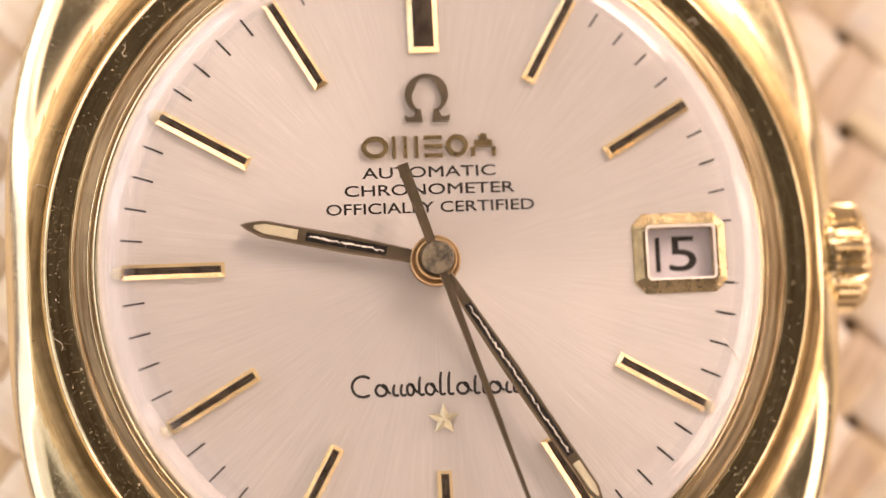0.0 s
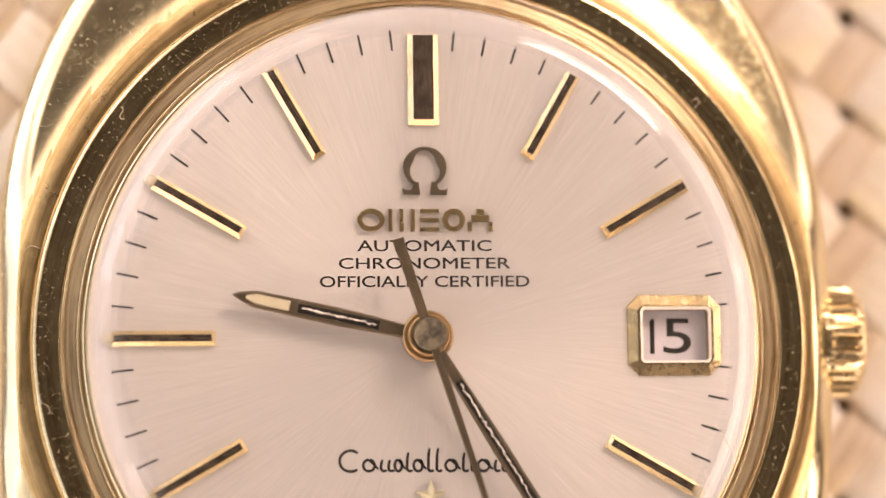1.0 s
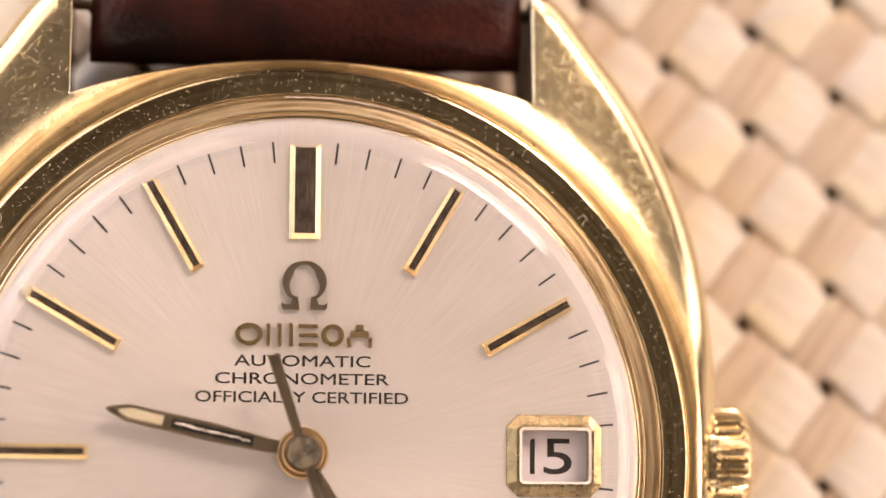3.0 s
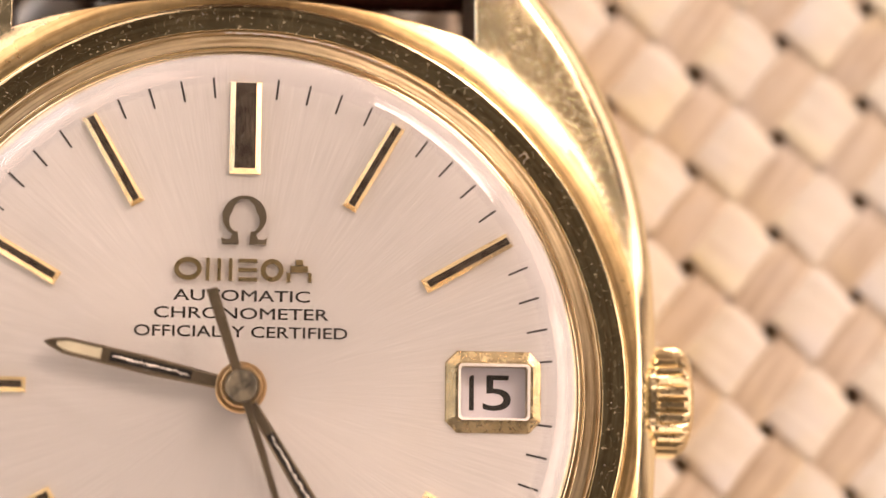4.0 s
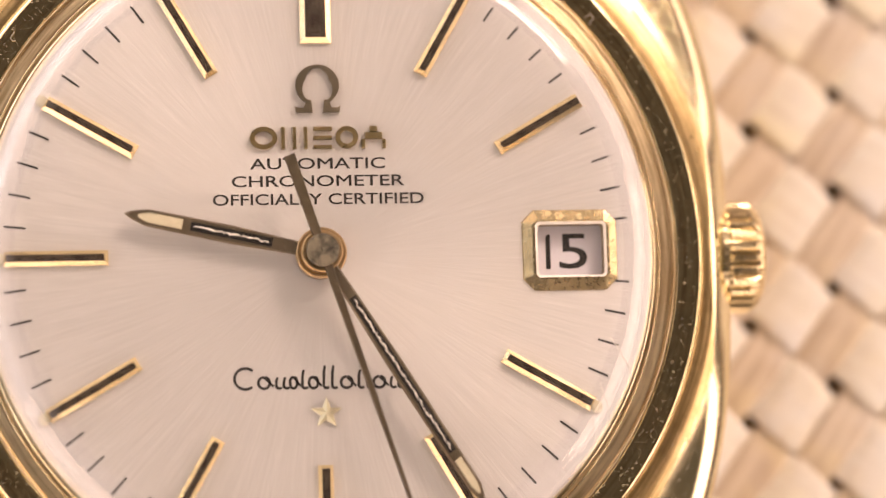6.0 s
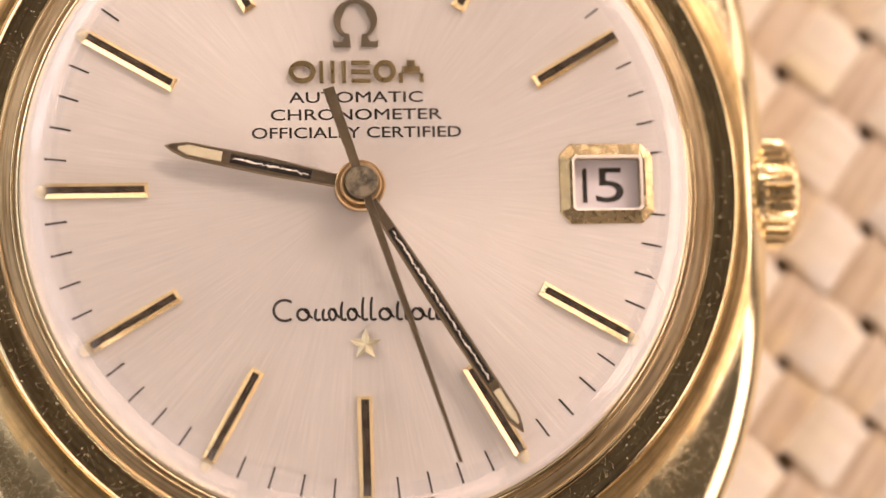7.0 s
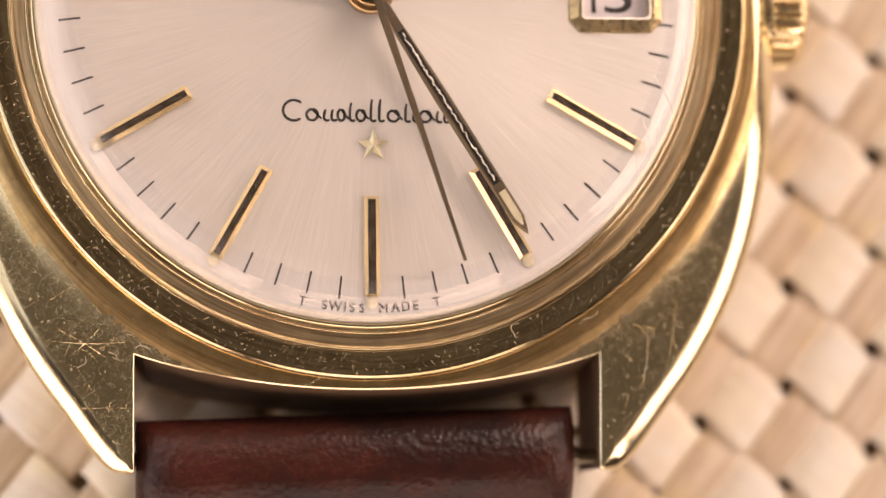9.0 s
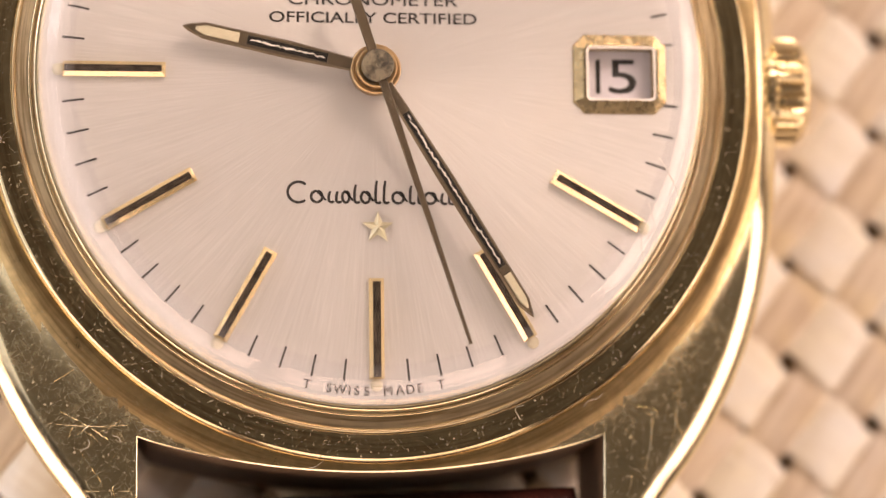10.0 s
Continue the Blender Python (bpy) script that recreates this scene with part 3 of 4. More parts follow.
def marker_mesh(width, r0, r1, inlay, high=0.42):
    """A bevelled gold bar with a black channel; it points outwards along y."""
    h = width / 2
    bm, _ = prism([(-h, r0), (h, r0), (h, r1), (-h, r1)], 0.0, high * 0.45)
    bm.faces.ensure_lookup_table()
    top = [f for f in bm.faces if all(abs(v.co.z - high * 0.45) < 1e-6 for v in f.verts)]
    bmesh.ops.delete(bm, geom=top, context="FACES")
    g = inlay / 2
    rim = [(-h, r0), (h, r0), (h, r1), (-h, r1)]
    lip = [(-g, r0 + h - g), (g, r0 + h - g), (g, r1 - 0.06), (-g, r1 - 0.06)]
    a = [bm.verts.new((x, y, high * 0.45)) for x, y in rim]
    b = [bm.verts.new((x, y, high)) for x, y in lip]
    c = [bm.verts.new((x * 0.96, y, high - 0.05)) for x, y in lip]
    for p, q in ((a, b), (b, c)):
        for i in range(4):
            bm.faces.new((p[i], p[(i + 1) % 4], q[(i + 1) % 4], q[i]))
    bm.faces.new(c).material_index = 1
    bmesh.ops.remove_doubles(bm, verts=bm.verts[:], dist=0.001)
    return mesh_of("hour_marker", bm, [M_MARK, M_INLAY], False)


MARK = marker_mesh(0.64, 8.90, 13.08, 0.30, 0.34)
MARK_12 = marker_mesh(1.32, 9.08, 13.05, 0.88, 0.34)
MARK_6 = marker_mesh(0.64, 8.90, 13.02, 0.34, 0.34)
for hour in range(1, 13):
    if hour == 3:
        continue
    me = MARK_12 if hour == 12 else MARK_6 if hour == 6 else MARK
    part("hour_marker", me, None, dial, "wide gold baton with black channel" if hour == 12 else "gold baton with black channel", turn=30 * hour)

LUME_DOT = mesh_of("lume_dot", lathe([(0.26, 0), (0.25, 0.12), (0.15, 0.2), (0, 0.22)], 20), M_LUME)
for hour in (4, 5, 6, 7, 8, 9, 10):
    part("lume_dot", LUME_DOT, None, dial, at=(13.25 * math.sin(radians(30 * hour)), 13.25 * math.cos(radians(30 * hour)), 0), turn=0)


def tick_mesh():
    bm, _ = prism([(-0.042, 12.42), (0.042, 12.42), (0.048, 13.16), (-0.048, 13.16)], 0.0, 0.018)
    return mesh_of("minute_tick", bm, M_INK, False)


TICK = tick_mesh()
for minute in range(60):
    if minute % 5 and minute not in (13, 14, 16, 17) or minute in (13, 14, 16, 17):
        part("minute_tick", TICK, None, dial, turn=6 * minute)

for words, width, y, height in (("AUTOMATIC", 5.74, 3.67, 0.47), ("CHRONOMETER", 7.32, 2.92, 0.47), ("OFFICIALLY CERTIFIED", 8.95, 2.14, 0.47)):
    part("printed_words", letters(words, width, height, 0.014), M_INK, dial, "small black capitals", at=(-0.02, y, 0.002), smooth=False)


def rim_words():
    """Tiny capitals along the dial's lower rim."""
    bm = bmesh.new()
    for ch, x in (("T", -2.97), ("S", -2.03), ("W", -1.57), ("I", -1.17), ("S", -0.86), ("S", -0.44), ("M", 0.47), ("A", 0.98), ("D", 1.43), ("E", 1.85), ("T", 2.75)):
        one = letters(ch, None, 0.36, 0.03)
        a = math.asin(x / 13.66)
        m = Matrix.Translation((13.66 * math.sin(a), -13.66 * math.cos(a) - 0.02, 0.002)) @ Matrix.Rotation(a, 4, "Z")
        one.transform(m)
        me = bpy.data.meshes.new("x")
        one.to_mesh(me)
        one.free()
        bm.from_mesh(me)
        bpy.data.meshes.remove(me)
    return bm


part("rim_words", rim_words(), M_INK, dial, "tiny black capitals along the dial rim", smooth=False)


def arch_mesh():
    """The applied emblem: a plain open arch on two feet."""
    bm = bmesh.new()
    outer, inner = [], []
    for i in range(41):
        a = radians(-58 + 296 * i / 40)
        k = abs(i - 20) / 20
        w = 0.10 + 0.16 * (1 - abs(2 * k - 0.9)) if k > 0.1 else 0.12
        w = max(0.11, w)
        outer.append((0.03 + 0.93 * math.cos(a), 7.26 + 0.88 * math.sin(a)))
        inner.append((0.03 + (0.93 - 1.5 * w) * math.cos(a), 7.26 + (0.88 - 1.1 * w) * math.sin(a)))
    loop = outer + list(reversed(inner))
    vs = [bm.verts.new((x, y, 0)) for x, y in loop]
    n = len(outer)
    for i in range(n - 1):
        bm.faces.new((vs[i], vs[i + 1], vs[2 * n - 2 - i], vs[2 * n - 1 - i]))
    for s in (-1, 1):
        q = [(0.03 + s * 0.22, 6.08), (0.03 + s * 0.92, 6.08), (0.03 + s * 0.97, 6.36), (0.03 + s * 0.84, 6.28), (0.03 + s * 0.60, 6.28), (0.03 + s * 0.46, 6.62), (0.03 + s * 0.28, 6.62)]
        bm.faces.new([bm.verts.new((x, y, 0)) for x, y in q])
    bmesh.ops.recalc_face_normals(bm, faces=bm.faces)
    r = bmesh.ops.extrude_face_region(bm, geom=bm.faces[:])
    for v in r["geom"]:
        if isinstance(v, bmesh.types.BMVert):
            v.co.z += 0.22
    return bm


part("emblem", arch_mesh(), M_EMBLEM, dial, "applied dull gilt arch emblem", smooth=False)


def plate_mesh(x0, x1, shape):
    """One raised gilt block of the maker's nameplate, with a notch so that it reads as cut metal."""
    y0, y1 = 4.52, 5.48
    w = x1 - x0
    if shape == "ring":
        bm = bmesh.new()
        pts = 28
        o = [((x0 + x1) / 2 + w / 2 * math.cos(2 * math.pi * i / pts), (y0 + y1) / 2 + 0.48 * math.sin(2 * math.pi * i / pts)) for i in range(pts)]
        q = [((x0 + x1) / 2 + (w / 2 - 0.2) * math.cos(2 * math.pi * i / pts), (y0 + y1) / 2 + 0.29 * math.sin(2 * math.pi * i / pts)) for i in range(pts)]
        a, b = [bm.verts.new((x, y, 0)) for x, y in o], [bm.verts.new((x, y, 0)) for x, y in q]
        c, d = [bm.verts.new((x, y, 0.2)) for x, y in o], [bm.verts.new((x, y, 0.2)) for x, y in q]
        for i in range(pts):
            j = (i + 1) % pts
            bm.faces.new((a[i], a[j], c[j], c[i]))
            bm.faces.new((c[i], c[j], d[j], d[i]))
            bm.faces.new((d[i], d[j], b[j], b[i]))
        return bm
    bm = None
    t = 0.17
    if shape == "bars":
        cells = [(x0, y0, x0 + t, y1), (x1 - t, y0, x1, y1), (x0 + w / 2 - t / 2, y0, x0 + w / 2 + t / 2, y1)]
    elif shape == "rows":
        cells = [(x0, y0, x1, y0 + t), (x0, y1 - t, x1, y1), (x0, y0 + 0.40, x1, y0 + 0.40 + t)]
    else:
        cells = [(x0, y0, x0 + t, y0 + 0.4), (x1 - t, y0, x1, y0 + 0.4), (x0 + 0.15, y0 + 0.4, x1 - 0.15, y0 + 0.7), (x0 + 0.36, y0 + 0.7, x1 - 0.36, y1)]
    for ax, ay, bx, by in cells:
        bm, _ = prism([(ax, ay), (bx, ay), (bx, by), (ax, by)], 0, 0.2, 0.02, bm)
    return bm


for x0, x1, shape in ((-2.88, -1.72, "ring"), (-1.55, -0.42, "bars"), (-0.18, 0.62, "rows"), (0.76, 1.72, "ring"), (1.86, 2.92, "gable")):
    part("name_block", plate_mesh(x0, x1, shape), M_BRANDMARK, dial, "raised gilt block", smooth=False)


def script_mesh():
    """A flowing pen line: an open arc, then ovals and uprights that lean on one another, printed in black."""
    strokes = [[(-3.28 + 0.46 * math.cos(radians(a)), 0.44 + 0.44 * math.sin(radians(a))) for a in range(48, 318, 9)]]

    def oval(x, w):
        strokes.append([(x + w * math.cos(radians(a)), 0.26 + 0.24 * math.sin(radians(a))) for a in range(90, 460, 12)] + [(x + w + 0.16, 0.10)])

    def upright(x, h):
        strokes.append([(x + 0.05, h), (x, h * 0.7), (x - 0.01, 0.22)] + [(x + 0.11 + 0.12 * math.cos(radians(a)), 0.14 + 0.12 * math.sin(radians(a))) for a in range(180, 331, 25)])

    for kind, x, size in (("o", -2.50, 0.24), ("i", -1.98, 0.50), ("i", -1.66, 0.50), ("o", -1.26, 0.15), ("i", -0.88, 0.80), ("o", -0.42, 0.19), ("i", 0.02, 0.98), ("i", 0.38, 0.98),
                          ("o", 0.98, 0.24), ("i", 1.50, 0.80), ("i", 1.86, 0.48), ("o", 2.36, 0.24), ("i", 2.86, 0.50), ("i", 3.18, 0.50)):
        (oval if kind == "o" else upright)(x, size)
    bm = bmesh.new()
    for k, stroke in enumerate(strokes):
        pts = [Vector(p) for p in stroke]
        last = len(pts) - 1
        rows = []
        for i, p in enumerate(pts):
            d = (pts[min(i + 1, last)] - pts[max(i - 1, 0)]).normalized()
            n = Vector((-d.y, d.x)) * (0.060 if 0 < i < last else 0.045)
            rows.append([bm.verts.new((q.x, q.y, 0.012 + 0.0006 * k)) for q in (p + n, p - n)])
        for a, b in zip(rows, rows[1:]):
            bm.faces.new((a[0], a[1], b[1], b[0]))
    return bm


part("script_line", script_mesh(), M_INK, dial, "flowing black script line", at=(0, -5.68, 0), turn=0.6, smooth=False)


def star_mesh():
    bm = bmesh.new()
    c = bm.verts.new((0, 0, 0.30))
    lo, hi = [], []
    for i in range(10):
        r = 0.70 if i % 2 == 0 else 0.29
        a = radians(90 + 36 * i)
        lo.append(bm.verts.new((r * math.cos(a), r * math.sin(a), 0)))
        hi.append(bm.verts.new((r * math.cos(a), r * math.sin(a), 0.12)))
    for i in range(10):
        j = (i + 1) % 10
        bm.faces.new((lo[i], lo[j], hi[j], hi[i]))
        bm.faces.new((hi[i], hi[j], c))
    return bm


part("star", star_mesh(), M_STAR, dial, "small applied pale gilt star", at=(0.10, -6.72, 0), smooth=False)


# ---- date window ----
def date_frame_mesh():
    def octagon(x0, y0, x1, y1, c):
        return [(x0 + c, y0), (x1 - c, y0), (x1, y0 + c), (x1, y1 - c), (x1 - c, y1), (x0 + c, y1), (x0, y1 - c), (x0, y0 + c)]

    bm = bmesh.new()
    rings = []
    for loop, z in ((octagon(8.78, -1.82, 12.92, 1.66, 0.50), 0.0), (octagon(8.82, -1.78, 12.88, 1.62, 0.48), 0.09), (octagon(9.20, -1.40, 12.54, 1.24, 0.24), 0.26),
                    (octagon(9.32, -1.28, 12.42, 1.12, 0.14), 0.29), (octagon(9.43, -1.18, 12.30, 1.00, 0.10), 0.24), (octagon(9.46, -1.15, 12.27, 0.97, 0.09), -0.2)):
        rings.append([bm.verts.new((x, y, z)) for x, y in loop])
    for k, (a, b) in enumerate(zip(rings, rings[1:])):
        for i in range(8):
            f = bm.faces.new((a[i], a[(i + 1) % 8], b[(i + 1) % 8], b[i]))
            f.material_index = 1 if k == 3 else 0
    return bm


part("date_frame", date_frame_mesh(), [M_DATE_FRAME, M_FLAKE], dial, "bevelled gold frame round the date", at=(-0.14, 0.11, 0), smooth=False)
bm, _ = prism([(8.8, -1.8), (13.2, -1.8), (13.2, 1.6), (8.8, 1.6)], -0.75, -0.55)
part("date_disc", bm, M_DATE, dial, "lavender white date disc", smooth=False)
bm, _ = prism([(-0.10, 0), (0.10, 0), (0.10, 1.50), (-0.02, 1.50), (-0.10, 1.40)], 0.0, 0.015)
part("date_numeral", bm, M_INK, dial, "black date numeral one", at=(9.84, -0.72, -0.548), smooth=False)
part("date_numeral", letters("5", 1.20, 1.50, 0.02), M_INK, dial, "black date numeral five", at=(10.92, -0.72, -0.548), smooth=False)


# ---- hour, minute and second pointers ----
def hand_outline(length, w0, w1, w2, start, shoulder):
    return [(-w0 / 2, start), (w0 / 2, start), (w1 / 2, length * 0.45), (w2 / 2, shoulder), (w2 * 0.22, length - 0.28), (0, length), (-w2 * 0.22, length - 0.28), (-w2 / 2, shoulder), (-w1 / 2, length * 0.45)]


def flake_line(y0, y1, amp, width, z, seed):
    rnd = random.Random(seed)
    bm = bmesh.new()
    rows = []
    n = int((y1 - y0) / 0.10)
    for i in range(n + 1):
        y = y0 + (y1 - y0) * i / n
        c = rnd.uniform(-amp, amp)
        w = width * rnd.uniform(0.25, 1.0) * (0.2 if i in (0, n) else 1)
        rows.append([bm.verts.new((c - w, y, z)), bm.verts.new((c + w, y, z)), bm.verts.new((c, y, z + 0.03))])
    for a, b in zip(rows, rows[1:]):
        bm.faces.new((a[0], a[2], b[2], b[0]))
        bm.faces.new((a[2], a[1], b[1], b[2]))
        bm.faces.new((a[1], a[0], b[0], b[1]))
    return bm


def baton_hand(name, label, angle, z, length, w0, w1, w2, shoulder, slot, lume, collar, seed):
    bm, _ = prism(hand_outline(length, w0, w1, w2, 0.6, shoulder), 0.0, 0.14, 0.07)
    hand = part(name, bm, M_HAND, watch, label, at=(0, 0, ZD + z), turn=angle, smooth=False)
    g = slot[2] / 2
    bm, _ = prism([(-g, slot[0]), (g, slot[0]), (g, slot[1]), (-g, slot[1])], 0.10, 0.148, 0.005)
    part("inlay", bm, M_ENAMEL, hand, "black enamel channel", smooth=False)
    part("flake", flake_line(slot[0] + 0.12, slot[1] - 0.12, 0.05, 0.055, 0.149, seed), M_FLAKE, hand, "pale flaked lacquer streak", smooth=False)
    g = lume[2] / 2
    bm, _ = prism([(-g, lume[0]), (g, lume[0]), (g, lume[1] - 0.45), (g * 0.35, lume[1]), (-g * 0.35, lume[1]), (-g, lume[1] - 0.45)], 0.10, 0.19, 0.05)
    part("lume", bm, M_LUME, hand, "aged cream lume", smooth=False)
    r, h = collar
    part("collar", lathe([(r - 0.30, -0.35), (r, -0.35), (r, 0.12), (r - 0.06, 0.19), (r - 0.16, 0.20), (r - 0.24, 0.16), (0.3, 0.16), (0.3, -0.35)], 64), M_COLLAR, hand, "worn coppery collar")
    return hand


baton_hand("hour_hand", "dark gilt baton hour hand with black channel and cream lume", 282.4, 0.62, 8.42, 0.56, 0.80, 0.74, 7.45, (2.1, 5.6, 0.40), (5.92, 7.85, 0.48), (1.08, 0), 3)
baton_hand("minute_hand", "dark gilt baton minute hand with black channel and cream lume", 148.3, 1.08, 12.55, 0.46, 0.68, 0.60, 11.75, (2.3, 10.0, 0.34), (10.35, 12.1, 0.38), (0.88, 0), 8)

bm, _ = prism([(-0.25, -4.25), (0.25, -4.25), (0.20, -0.4), (0.19, 0.4), (0.15, 5.0), (0.075, 12.45), (-0.075, 12.45), (-0.15, 5.0), (-0.19, 0.4), (-0.20, -0.4)], 0.0, 0.10, 0.03)
second = part("second_hand", bm, M_HAND, watch, "thin dark grey sweep second hand", at=(0, 0, ZD + 1.56), turn=162.0, smooth=False)
part("hub", lathe([(0.69, -0.1), (0.69, 0.12), (0.65, 0.18), (0.34, 0.21), (0.10, 0.20), (0.06, 0.16), (0, 0.16)], 48), M_CAP, second, "tarnished grey hub cap")


# ---- crown ----
def crown_mesh():
    """A fluted crown turned about x."""
    bm = bmesh.new()
    teeth, per = 28, 12
    steps = teeth * per
    sect = [(-0.7, 1.9, 0), (-0.30, 2.05, 0), (-0.22, 2.28, 0), (0.04, 2.30, 0.1), (0.18, 2.46, 1), (1.22, 2.48, 1), (1.44, 2.32, 0.1), (1.50, 2.28, 0), (1.60, 2.22, 0), (1.76, 1.95, 0), (1.88, 1.4, 0), (1.93, 0.5, 0)]
    rings = []
    for x, r, k in sect:
        row = []
        for i in range(steps):
            ph = (i % per) / per
            d = 0.24 * k * (min(1.0, max(0.0, 1.9 * abs(math.sin(math.pi * ph)) - 0.55)) - 1)
            a = 2 * math.pi * i / steps
            row.append(bm.verts.new((x, (r + d) * math.cos(a), (r + d) * math.sin(a))))
        rings.append(row)
    for a, b in zip(rings, rings[1:]):
        for i in range(steps):
            j = (i + 1) % steps
            bm.faces.new((a[i], a[j], b[j], b[i]))
    bm.faces.new(rings[-1])
    bm.faces.new(list(reversed(rings[0])))
    return bm


part("crown", crown_mesh(), M_CROWN, watch, "fluted gold winding crown", at=(18.02, 0.0, ZD - 3.6), sharp=30)
part("crown_stem", block(1.1, 4.1, 4.1, 1.2), M_CROWN, watch, at=(17.3, 0.0, ZD - 3.6))


# ---- strap and spring bars ----
def strap_mesh(x0, x1, sign, skew, reach):
    """One padded strap half: a rounded loop at the bar that bends down to the mat and runs out flat."""
    path = []
    for a in (4, 12, 24, 38, 52, 66, 80):
        path.append((19.9 - reach * math.cos(radians(a)), -3.80, 4.2 * math.sin(radians(a)) ** 0.9))
    path += [(20.5, -3.72, 4.4), (21.3, -4.05, 4.4), (22.4, -4.95, 4.3), (24.0, -6.5, 4.05),
             (26.0, -7.7, 3.6), (29.0, -8.2, 3.3), (33.0, -8.35, 3.05), (40.0, -8.5, 2.8), (56.0, -8.6, 2.6), (70.0, -8.7, 2.5)]
    bm = bmesh.new()
    rings = []
    hw, xc = (x1 - x0) / 2, (x0 + x1) / 2
    ring = 40
    for y, z, t in path:
        w = hw - 0.4 * max(0, (y - 22) / 48)
        row = []
        for i in range(ring):
            a = 2 * math.pi * i / ring
            cx, cz = math.cos(a), math.sin(a)
            px = w * math.copysign(abs(cx) ** 0.28, cx)
            pz = t / 2 * math.copysign(abs(cz) ** 0.55, cz)
            # unseen extra depth below the bar, added to keep the lug gap dark
            if cz < 0:
                pz *= 1.0 + 1.15 * math.exp(-((y - 21.0) / 2.6) ** 2)
            yy = y + skew * px / hw
            row.append(bm.verts.new((xc + px, sign * yy, z + pz)))
        rings.append(row)
    for a, b in zip(rings, rings[1:]):
        for i in range(ring):
            j = (i + 1) % ring
            bm.faces.new((a[i], a[j], b[j], b[i]))
    bm.faces.new(rings[0])
    bm.faces.new(rings[-1])
    return bm


part("strap", strap_mesh(-10.0, 9.10, -1, -0.28, 1.95), M_LEATHER, watch, "dark brown leather strap end with reddish wear", at=(0, 0, ZD), sharp=60)
part("strap", strap_mesh(-9.30, 9.75, 1, 0.0, 2.60), M_LEATHER, watch, "dark brown leather strap end with reddish wear", at=(0, 0, ZD), sharp=60)


def bar_mesh():
    bm = lathe([(0, -10.6), (0.26, -10.6), (0.30, -10.5), (0.30, -9.4), (0.44, -9.35), (0.46, -9.2), (0.70, -8.8), (0.70, 8.8), (0.46, 9.2), (0.44, 9.35), (0.30, 9.4), (0.30, 10.5), (0.26, 10.6), (0, 10.6)], 24)
    bm.transform(Matrix.Rotation(radians(90), 4, "Y"))
    return mesh_of("spring_bar", bm, M_STEEL)


BAR = bar_mesh()
for s in (-1, 1):
    part("spring_bar", BAR, None, watch, "steel spring bar between the lugs", at=(0, s * 19.9, ZD - 3.7))


# ---- wear: lint on the metal and scuffs in the crystal ----
def thread_mesh(length, curl, seed, thick):
    """A thin curling fibre that lies along x."""
    rnd = random.Random(seed)
    pts, a, p = [], rnd.uniform(-0.4, 0.4), Vector((-length / 2, 0, 0))
    n = 26
    bend = rnd.uniform(0.6, 1.0) * curl
    for i in range(n + 1):
        pts.append(p.copy())
        a += bend * math.sin(5.2 * i / n + seed) / n * 6
        p += Vector((math.cos(a), math.sin(a), 0)) * (length / n)
        p.z = thick * 1.5 + 0.02 * math.sin(3.0 * i / n)
    bm = bmesh.new()
    rows = []
    for i, q in enumerate(pts):
        d = (pts[min(i + 1, n)] - pts[max(i - 1, 0)]).normalized()
        side = Vector((-d.y, d.x, 0))
        rows.append([bm.verts.new(q + side * thick * math.cos(k * math.pi / 2) + Vector((0, 0, 1)) * thick * math.sin(k * math.pi / 2)) for k in range(4)])
    for u, v in zip(rows, rows[1:]):
        for k in range(4):
            bm.faces.new((u[k], u[(k + 1) % 4], v[(k + 1) % 4], v[k]))
    return bm


M_LINT = simple("pale_lint", (0.74, 0.66, 0.54), 0.8, 0.0, 2500.0, 0.1)
LINT = ((-13.2, 10.2, -0.46, 2.0, 2.0, 10), (-16.75, 4.3, -1.02, 0.9, 1.0, 70), (-12.5, 10.1, -0.46, 0.8, 2.4, 20), (11.9, 10.4, -0.46, 0.9, 1.8, 110),
        (-1.0, -16.6, -0.98, 1.1, 0.6, 4), (-15.6, -2.6, -0.42, 1.1, 1.6, 60), (6.26, -14.45, -0.50, 0.9, 1.2, 80), (-9.7, -15.1, -1.04, 0.7, 0.8, 30),
        (9.23, -13.8, -0.90, 1.1, 0.9, 75), (-12.3, -15.8, -1.12, 0.7, 1.0, 70), (-10.85, -15.5, -1.14, 0.6, 0.7, 110), (-2.4, -16.55, -0.98, 1.0, 0.6, 176))
for k, (x, y, z, length, curl, turn) in enumerate(LINT):
    ob = new("lint_fibre", mesh_of("lint_fibre", thread_mesh(length, curl * 0.8, k + 2, 0.011), M_LINT))
    ob.matrix_basis = pose(x * MM, y * MM, (ZD + z) * MM, 0, 0, turn)
    tagged(ob, "tiny pale curled lint fibre on the gold case", "lint", "lint on the watch")


def scuff_mesh(angle, r0, r1, seed):
    """A jagged pale scuff across the crystal's rounded edge."""
    rnd = random.Random(seed)
    bm = bmesh.new()
    rows = []
    n = 16
    for i in range(n + 1):
        r = r0 + (r1 - r0) * i / n
        d = min(1.0, max(0.0, (r - 12.55) / 1.73))
        z = 0.36 + 1.73 * math.sqrt(max(0.0, 1 - d * d))
        a = radians(angle + 5.0 * i / n + rnd.uniform(-0.25, 0.25))
        w = 0.028 * rnd.uniform(0.3, 1.4)
        p = Vector((r * math.sin(a), r * math.cos(a), z))
        t = Vector((math.cos(a), -math.sin(a), 0)) * w
        rows.append((bm.verts.new(p - t), bm.verts.new(p + t)))
    for u, v in zip(rows, rows[1:]):
        bm.faces.new((u[0], u[1], v[1], v[0]))
    return bm


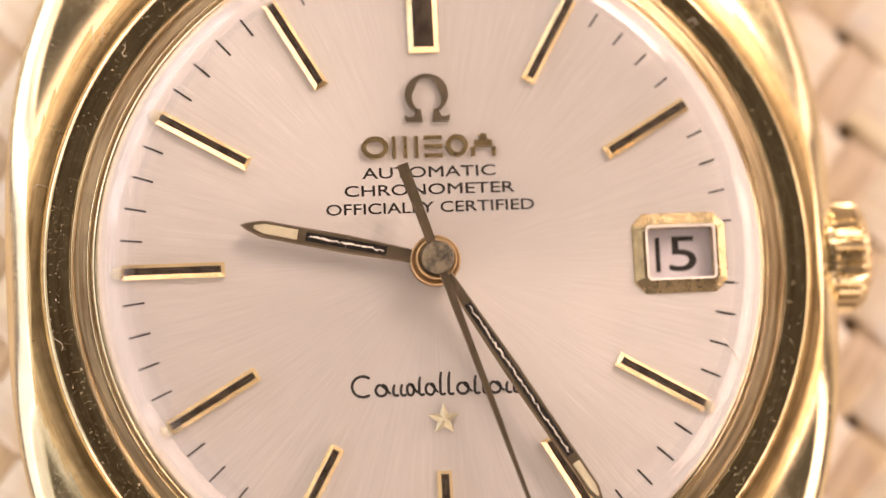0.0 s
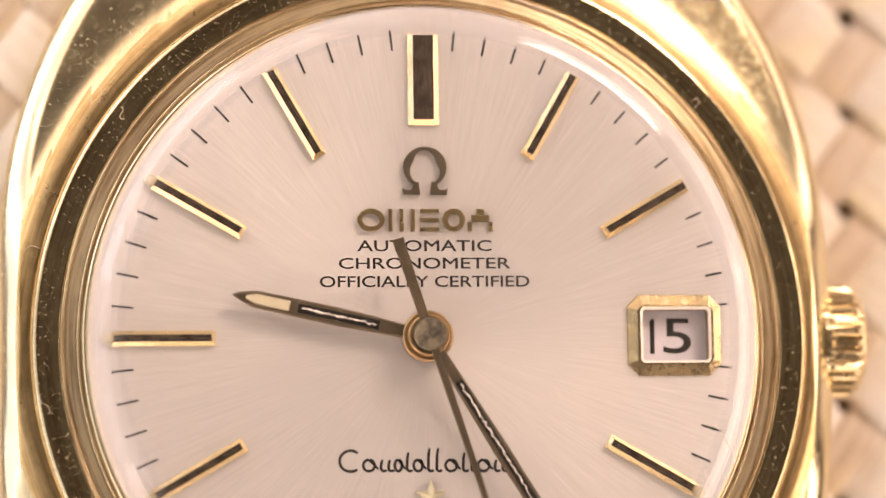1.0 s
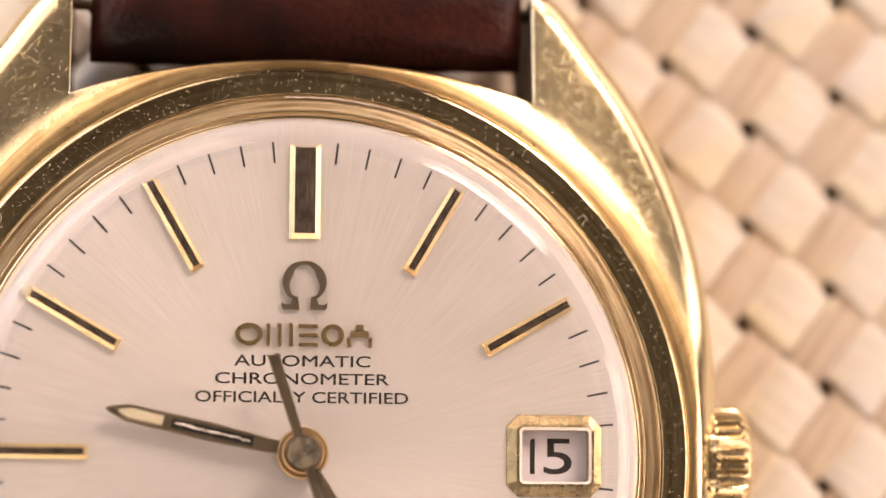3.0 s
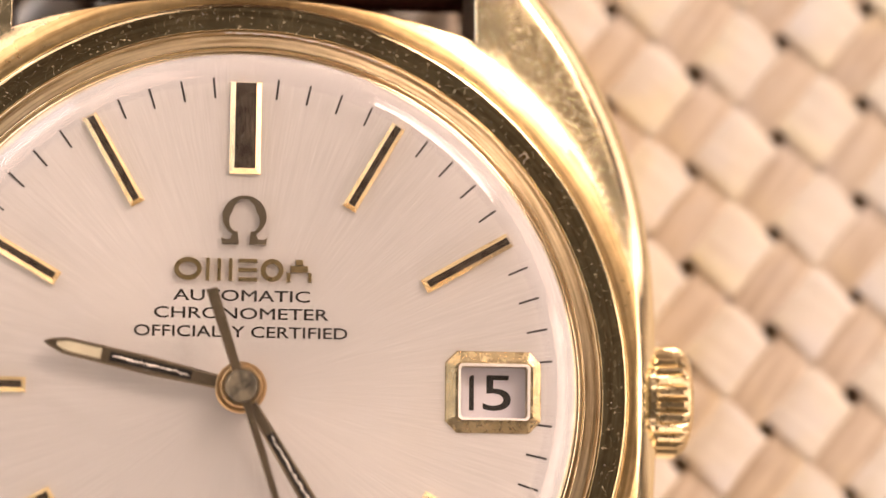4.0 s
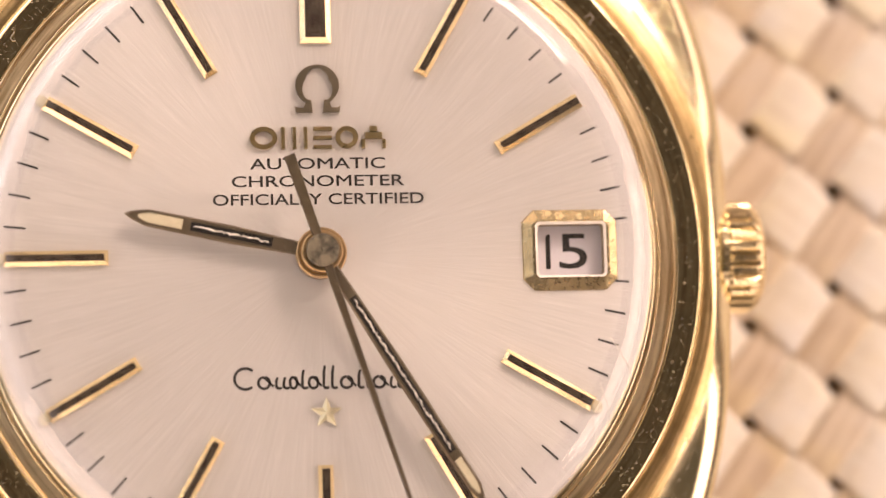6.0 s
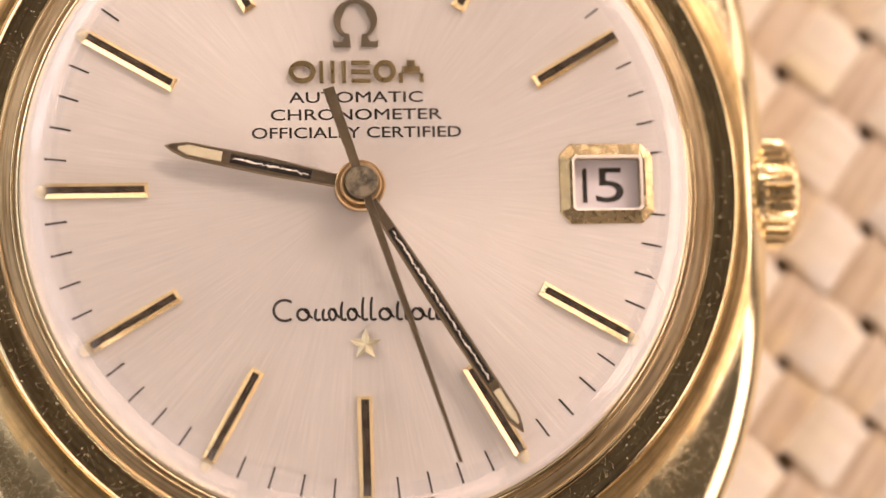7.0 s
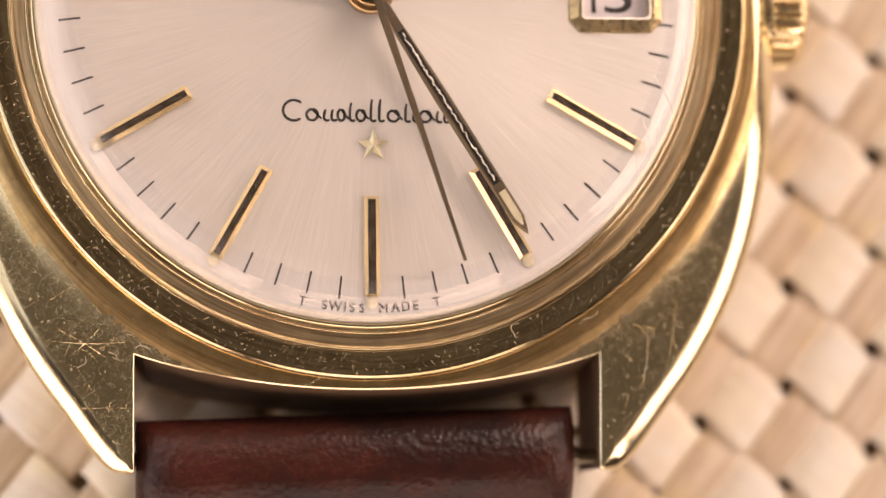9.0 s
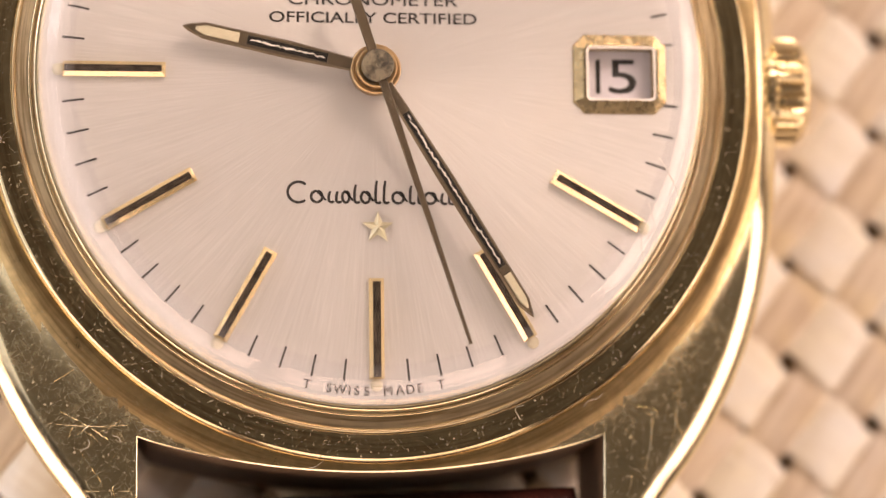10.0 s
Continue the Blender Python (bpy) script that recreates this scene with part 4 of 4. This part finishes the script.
for k, (angle, r0, r1) in enumerate(((108.0, 12.6, 14.2), (117.0, 12.9, 14.2), (122.0, 13.1, 14.2))):
    part("scuff", scuff_mesh(angle, r0, r1, k), M_FLAKE, crystal, "pale jagged scuff", smooth=False)


def scratch_mesh(x0, y0, x1, y1, bow, width, seed):
    """A hairline scratch with a raised burr across the case's top."""
    rnd = random.Random(seed)
    a, b = Vector((x0, y0)), Vector((x1, y1))
    d = (b - a).normalized()
    side = Vector((-d.y, d.x))
    bm = bmesh.new()
    rows = []
    n = 24
    for i in range(n + 1):
        f = i / n
        p = a + (b - a) * f + side * (bow * math.sin(math.pi * f) + rnd.uniform(-0.012, 0.012))
        w = width * rnd.uniform(0.5, 1.2) * (0.3 if i in (0, n) else 1.0)
        z = top_height(p.x, p.y) + 0.012
        rows.append((bm.verts.new((*(p - side * w), z)), bm.verts.new((*p, z + 0.008)), bm.verts.new((*(p + side * w), z))))
    for u, v in zip(rows, rows[1:]):
        bm.faces.new((u[0], u[1], v[1], v[0]))
        bm.faces.new((u[1], u[2], v[2], v[1]))
    return bm


for k, (x0, y0, x1, y1, bow) in enumerate(((-14.0, -14.85, -10.3, -14.98, -0.12), (-12.4, -17.79, -10.25, -17.79, 0.02), (-13.3, -14.4, -11.3, -15.6, 0.05), (-11.5, -14.4, -12.6, -15.4, 0.04),
                                           (13.5, -13.1, 12.6, -17.4, 0.15), (12.2, -14.5, 11.9, -17.0, 0.1), (13.0, -13.8, 12.2, -15.2, -0.1), (13.2, 13.6, 14.9, 11.8, 0.08), (12.2, 15.6, 12.9, 14.9, 0.0))):
    part("scratch", scratch_mesh(x0, y0, x1, y1, bow, 0.010, k), M_EDGE, case, "bright hairline scratch")


def fine_scratches():
    """Short hairlines at all angles on the four lugs, as years of wear leave them."""
    rnd = random.Random(12)
    for sx in (-1, 1):
        for sy in (-1, 1):
            for k in range(11):
                x, y = sx * rnd.uniform(10.8, 14.2), sy * rnd.uniform(12.6, 18.2)
                a, half = rnd.uniform(0, math.pi), rnd.uniform(0.2, 0.65)
                dx, dy = half * math.cos(a), half * math.sin(a)
                ends = ((x - dx, y - dy), (x + dx, y + dy))
                if any(math.hypot(*p) < 17.6 or abs(p[0]) > half_width(p[1]) - 1.15 or abs(p[0]) < 10.3 for p in ends):
                    continue
                part("scratch", scratch_mesh(*ends[0], *ends[1], rnd.uniform(-0.08, 0.08), rnd.uniform(0.004, 0.008), k), M_EDGE, case, "bright hairline scratch")


fine_scratches()


def rim_line(r, z, a0, a1, seed):
    """A pale line of ragged width round part of the crystal ring."""
    rnd = random.Random(seed)
    bm = bmesh.new()
    rows = []
    n = 60
    for i in range(n + 1):
        a = radians(a0 + (a1 - a0) * i / n)
        w = 0.030 * rnd.uniform(0.3, 1.3) * (0.2 if i in (0, n) else 1.0)
        q = r + rnd.uniform(-0.02, 0.02)
        rows.append([bm.verts.new((s * math.sin(a), s * math.cos(a), z + h)) for s, h in ((q - w, 0), (q, 0.012), (q + w, 0))])
    for u, v in zip(rows, rows[1:]):
        bm.faces.new((u[0], u[1], v[1], v[0]))
        bm.faces.new((u[1], u[2], v[2], v[1]))
    return bm


part("scuff", rim_line(15.335, -0.455, -3.5, 25.0, 5), M_FLAKE, crystal, "pale line along the crystal's rim", smooth=False)


HAIRLINES = ((-6.4, -5.8, 0.55, 95), (-5.0, -5.4, 0.35, 40), (-7.2, 5.9, 0.50, 130), (-6.6, 8.0, 0.70, 60), (3.1, 3.6, 0.45, 75), (5.4, -2.4, 0.60, 20), (-3.4, 2.2, 0.40, 150), (7.0, 6.3, 0.55, 115), (-2.2, -8.6, 0.50, 85), (8.4, -6.9, 0.60, 50))
for k, (x, y, length, turn) in enumerate(HAIRLINES):
    part("scuff", thread_mesh(length, 0.5, k + 30, 0.0065), M_FLAKE, crystal, "fine pale hairline scratch", at=(x, y, dome(math.hypot(x, y)) - 0.006), turn=turn)


def dust_mesh(seed):
    """Specks of dust scattered over the crystal, the bezel's flat and the case's top."""
    rnd = random.Random(seed)
    verts, faces = [], []

    def speck(cx, cy, z, s):
        turn, base = rnd.uniform(0, 6), len(verts)
        for k in range(5):
            q = s * rnd.uniform(0.5, 1.3)
            verts.append(((cx + q * math.cos(turn + k * 1.257)) * MM, (cy + q * math.sin(turn + k * 1.257)) * MM, z * MM))
        verts.append((cx * MM, cy * MM, (z + s * 0.6) * MM))
        faces.extend((base + k, base + (k + 1) % 5, base + 5) for k in range(5))

    for _ in range(130):
        r, a = 12.3 * math.sqrt(rnd.uniform(0.02, 1.0)), rnd.uniform(0, 2 * math.pi)
        speck(r * math.cos(a), r * math.sin(a), dome(r) + 0.002, rnd.choice((0.012, 0.015, 0.02, 0.027)))
    for _ in range(330):
        r, a = rnd.uniform(15.6, 16.4), rnd.uniform(0, 2 * math.pi)
        speck(r * math.cos(a), r * math.sin(a), -0.518, rnd.choice((0.010, 0.013, 0.018, 0.026)))
    for _ in range(320):
        x, y = rnd.uniform(-16.6, 16.6), rnd.choice((-1, 1)) * rnd.uniform(4.0, 19.4)
        if math.hypot(x, y) < 17.2 or abs(x) > half_width(y) - 1.1 or (abs(x) < 10.3 and abs(y) > 14.8):
            continue
        speck(x, y, top_height(x, y) + 0.004, rnd.choice((0.010, 0.014, 0.019, 0.028)))
    me = bpy.data.meshes.new("dust")
    me.from_pydata(verts, [], faces)
    me.materials.append(M_LINT)
    return me


dust = new("dust", dust_mesh(21))
dust.location = (0, 0, ZD * MM)
tagged(dust, "fine pale dust specks on the crystal, bezel and lugs", "dust", kind="stuff")
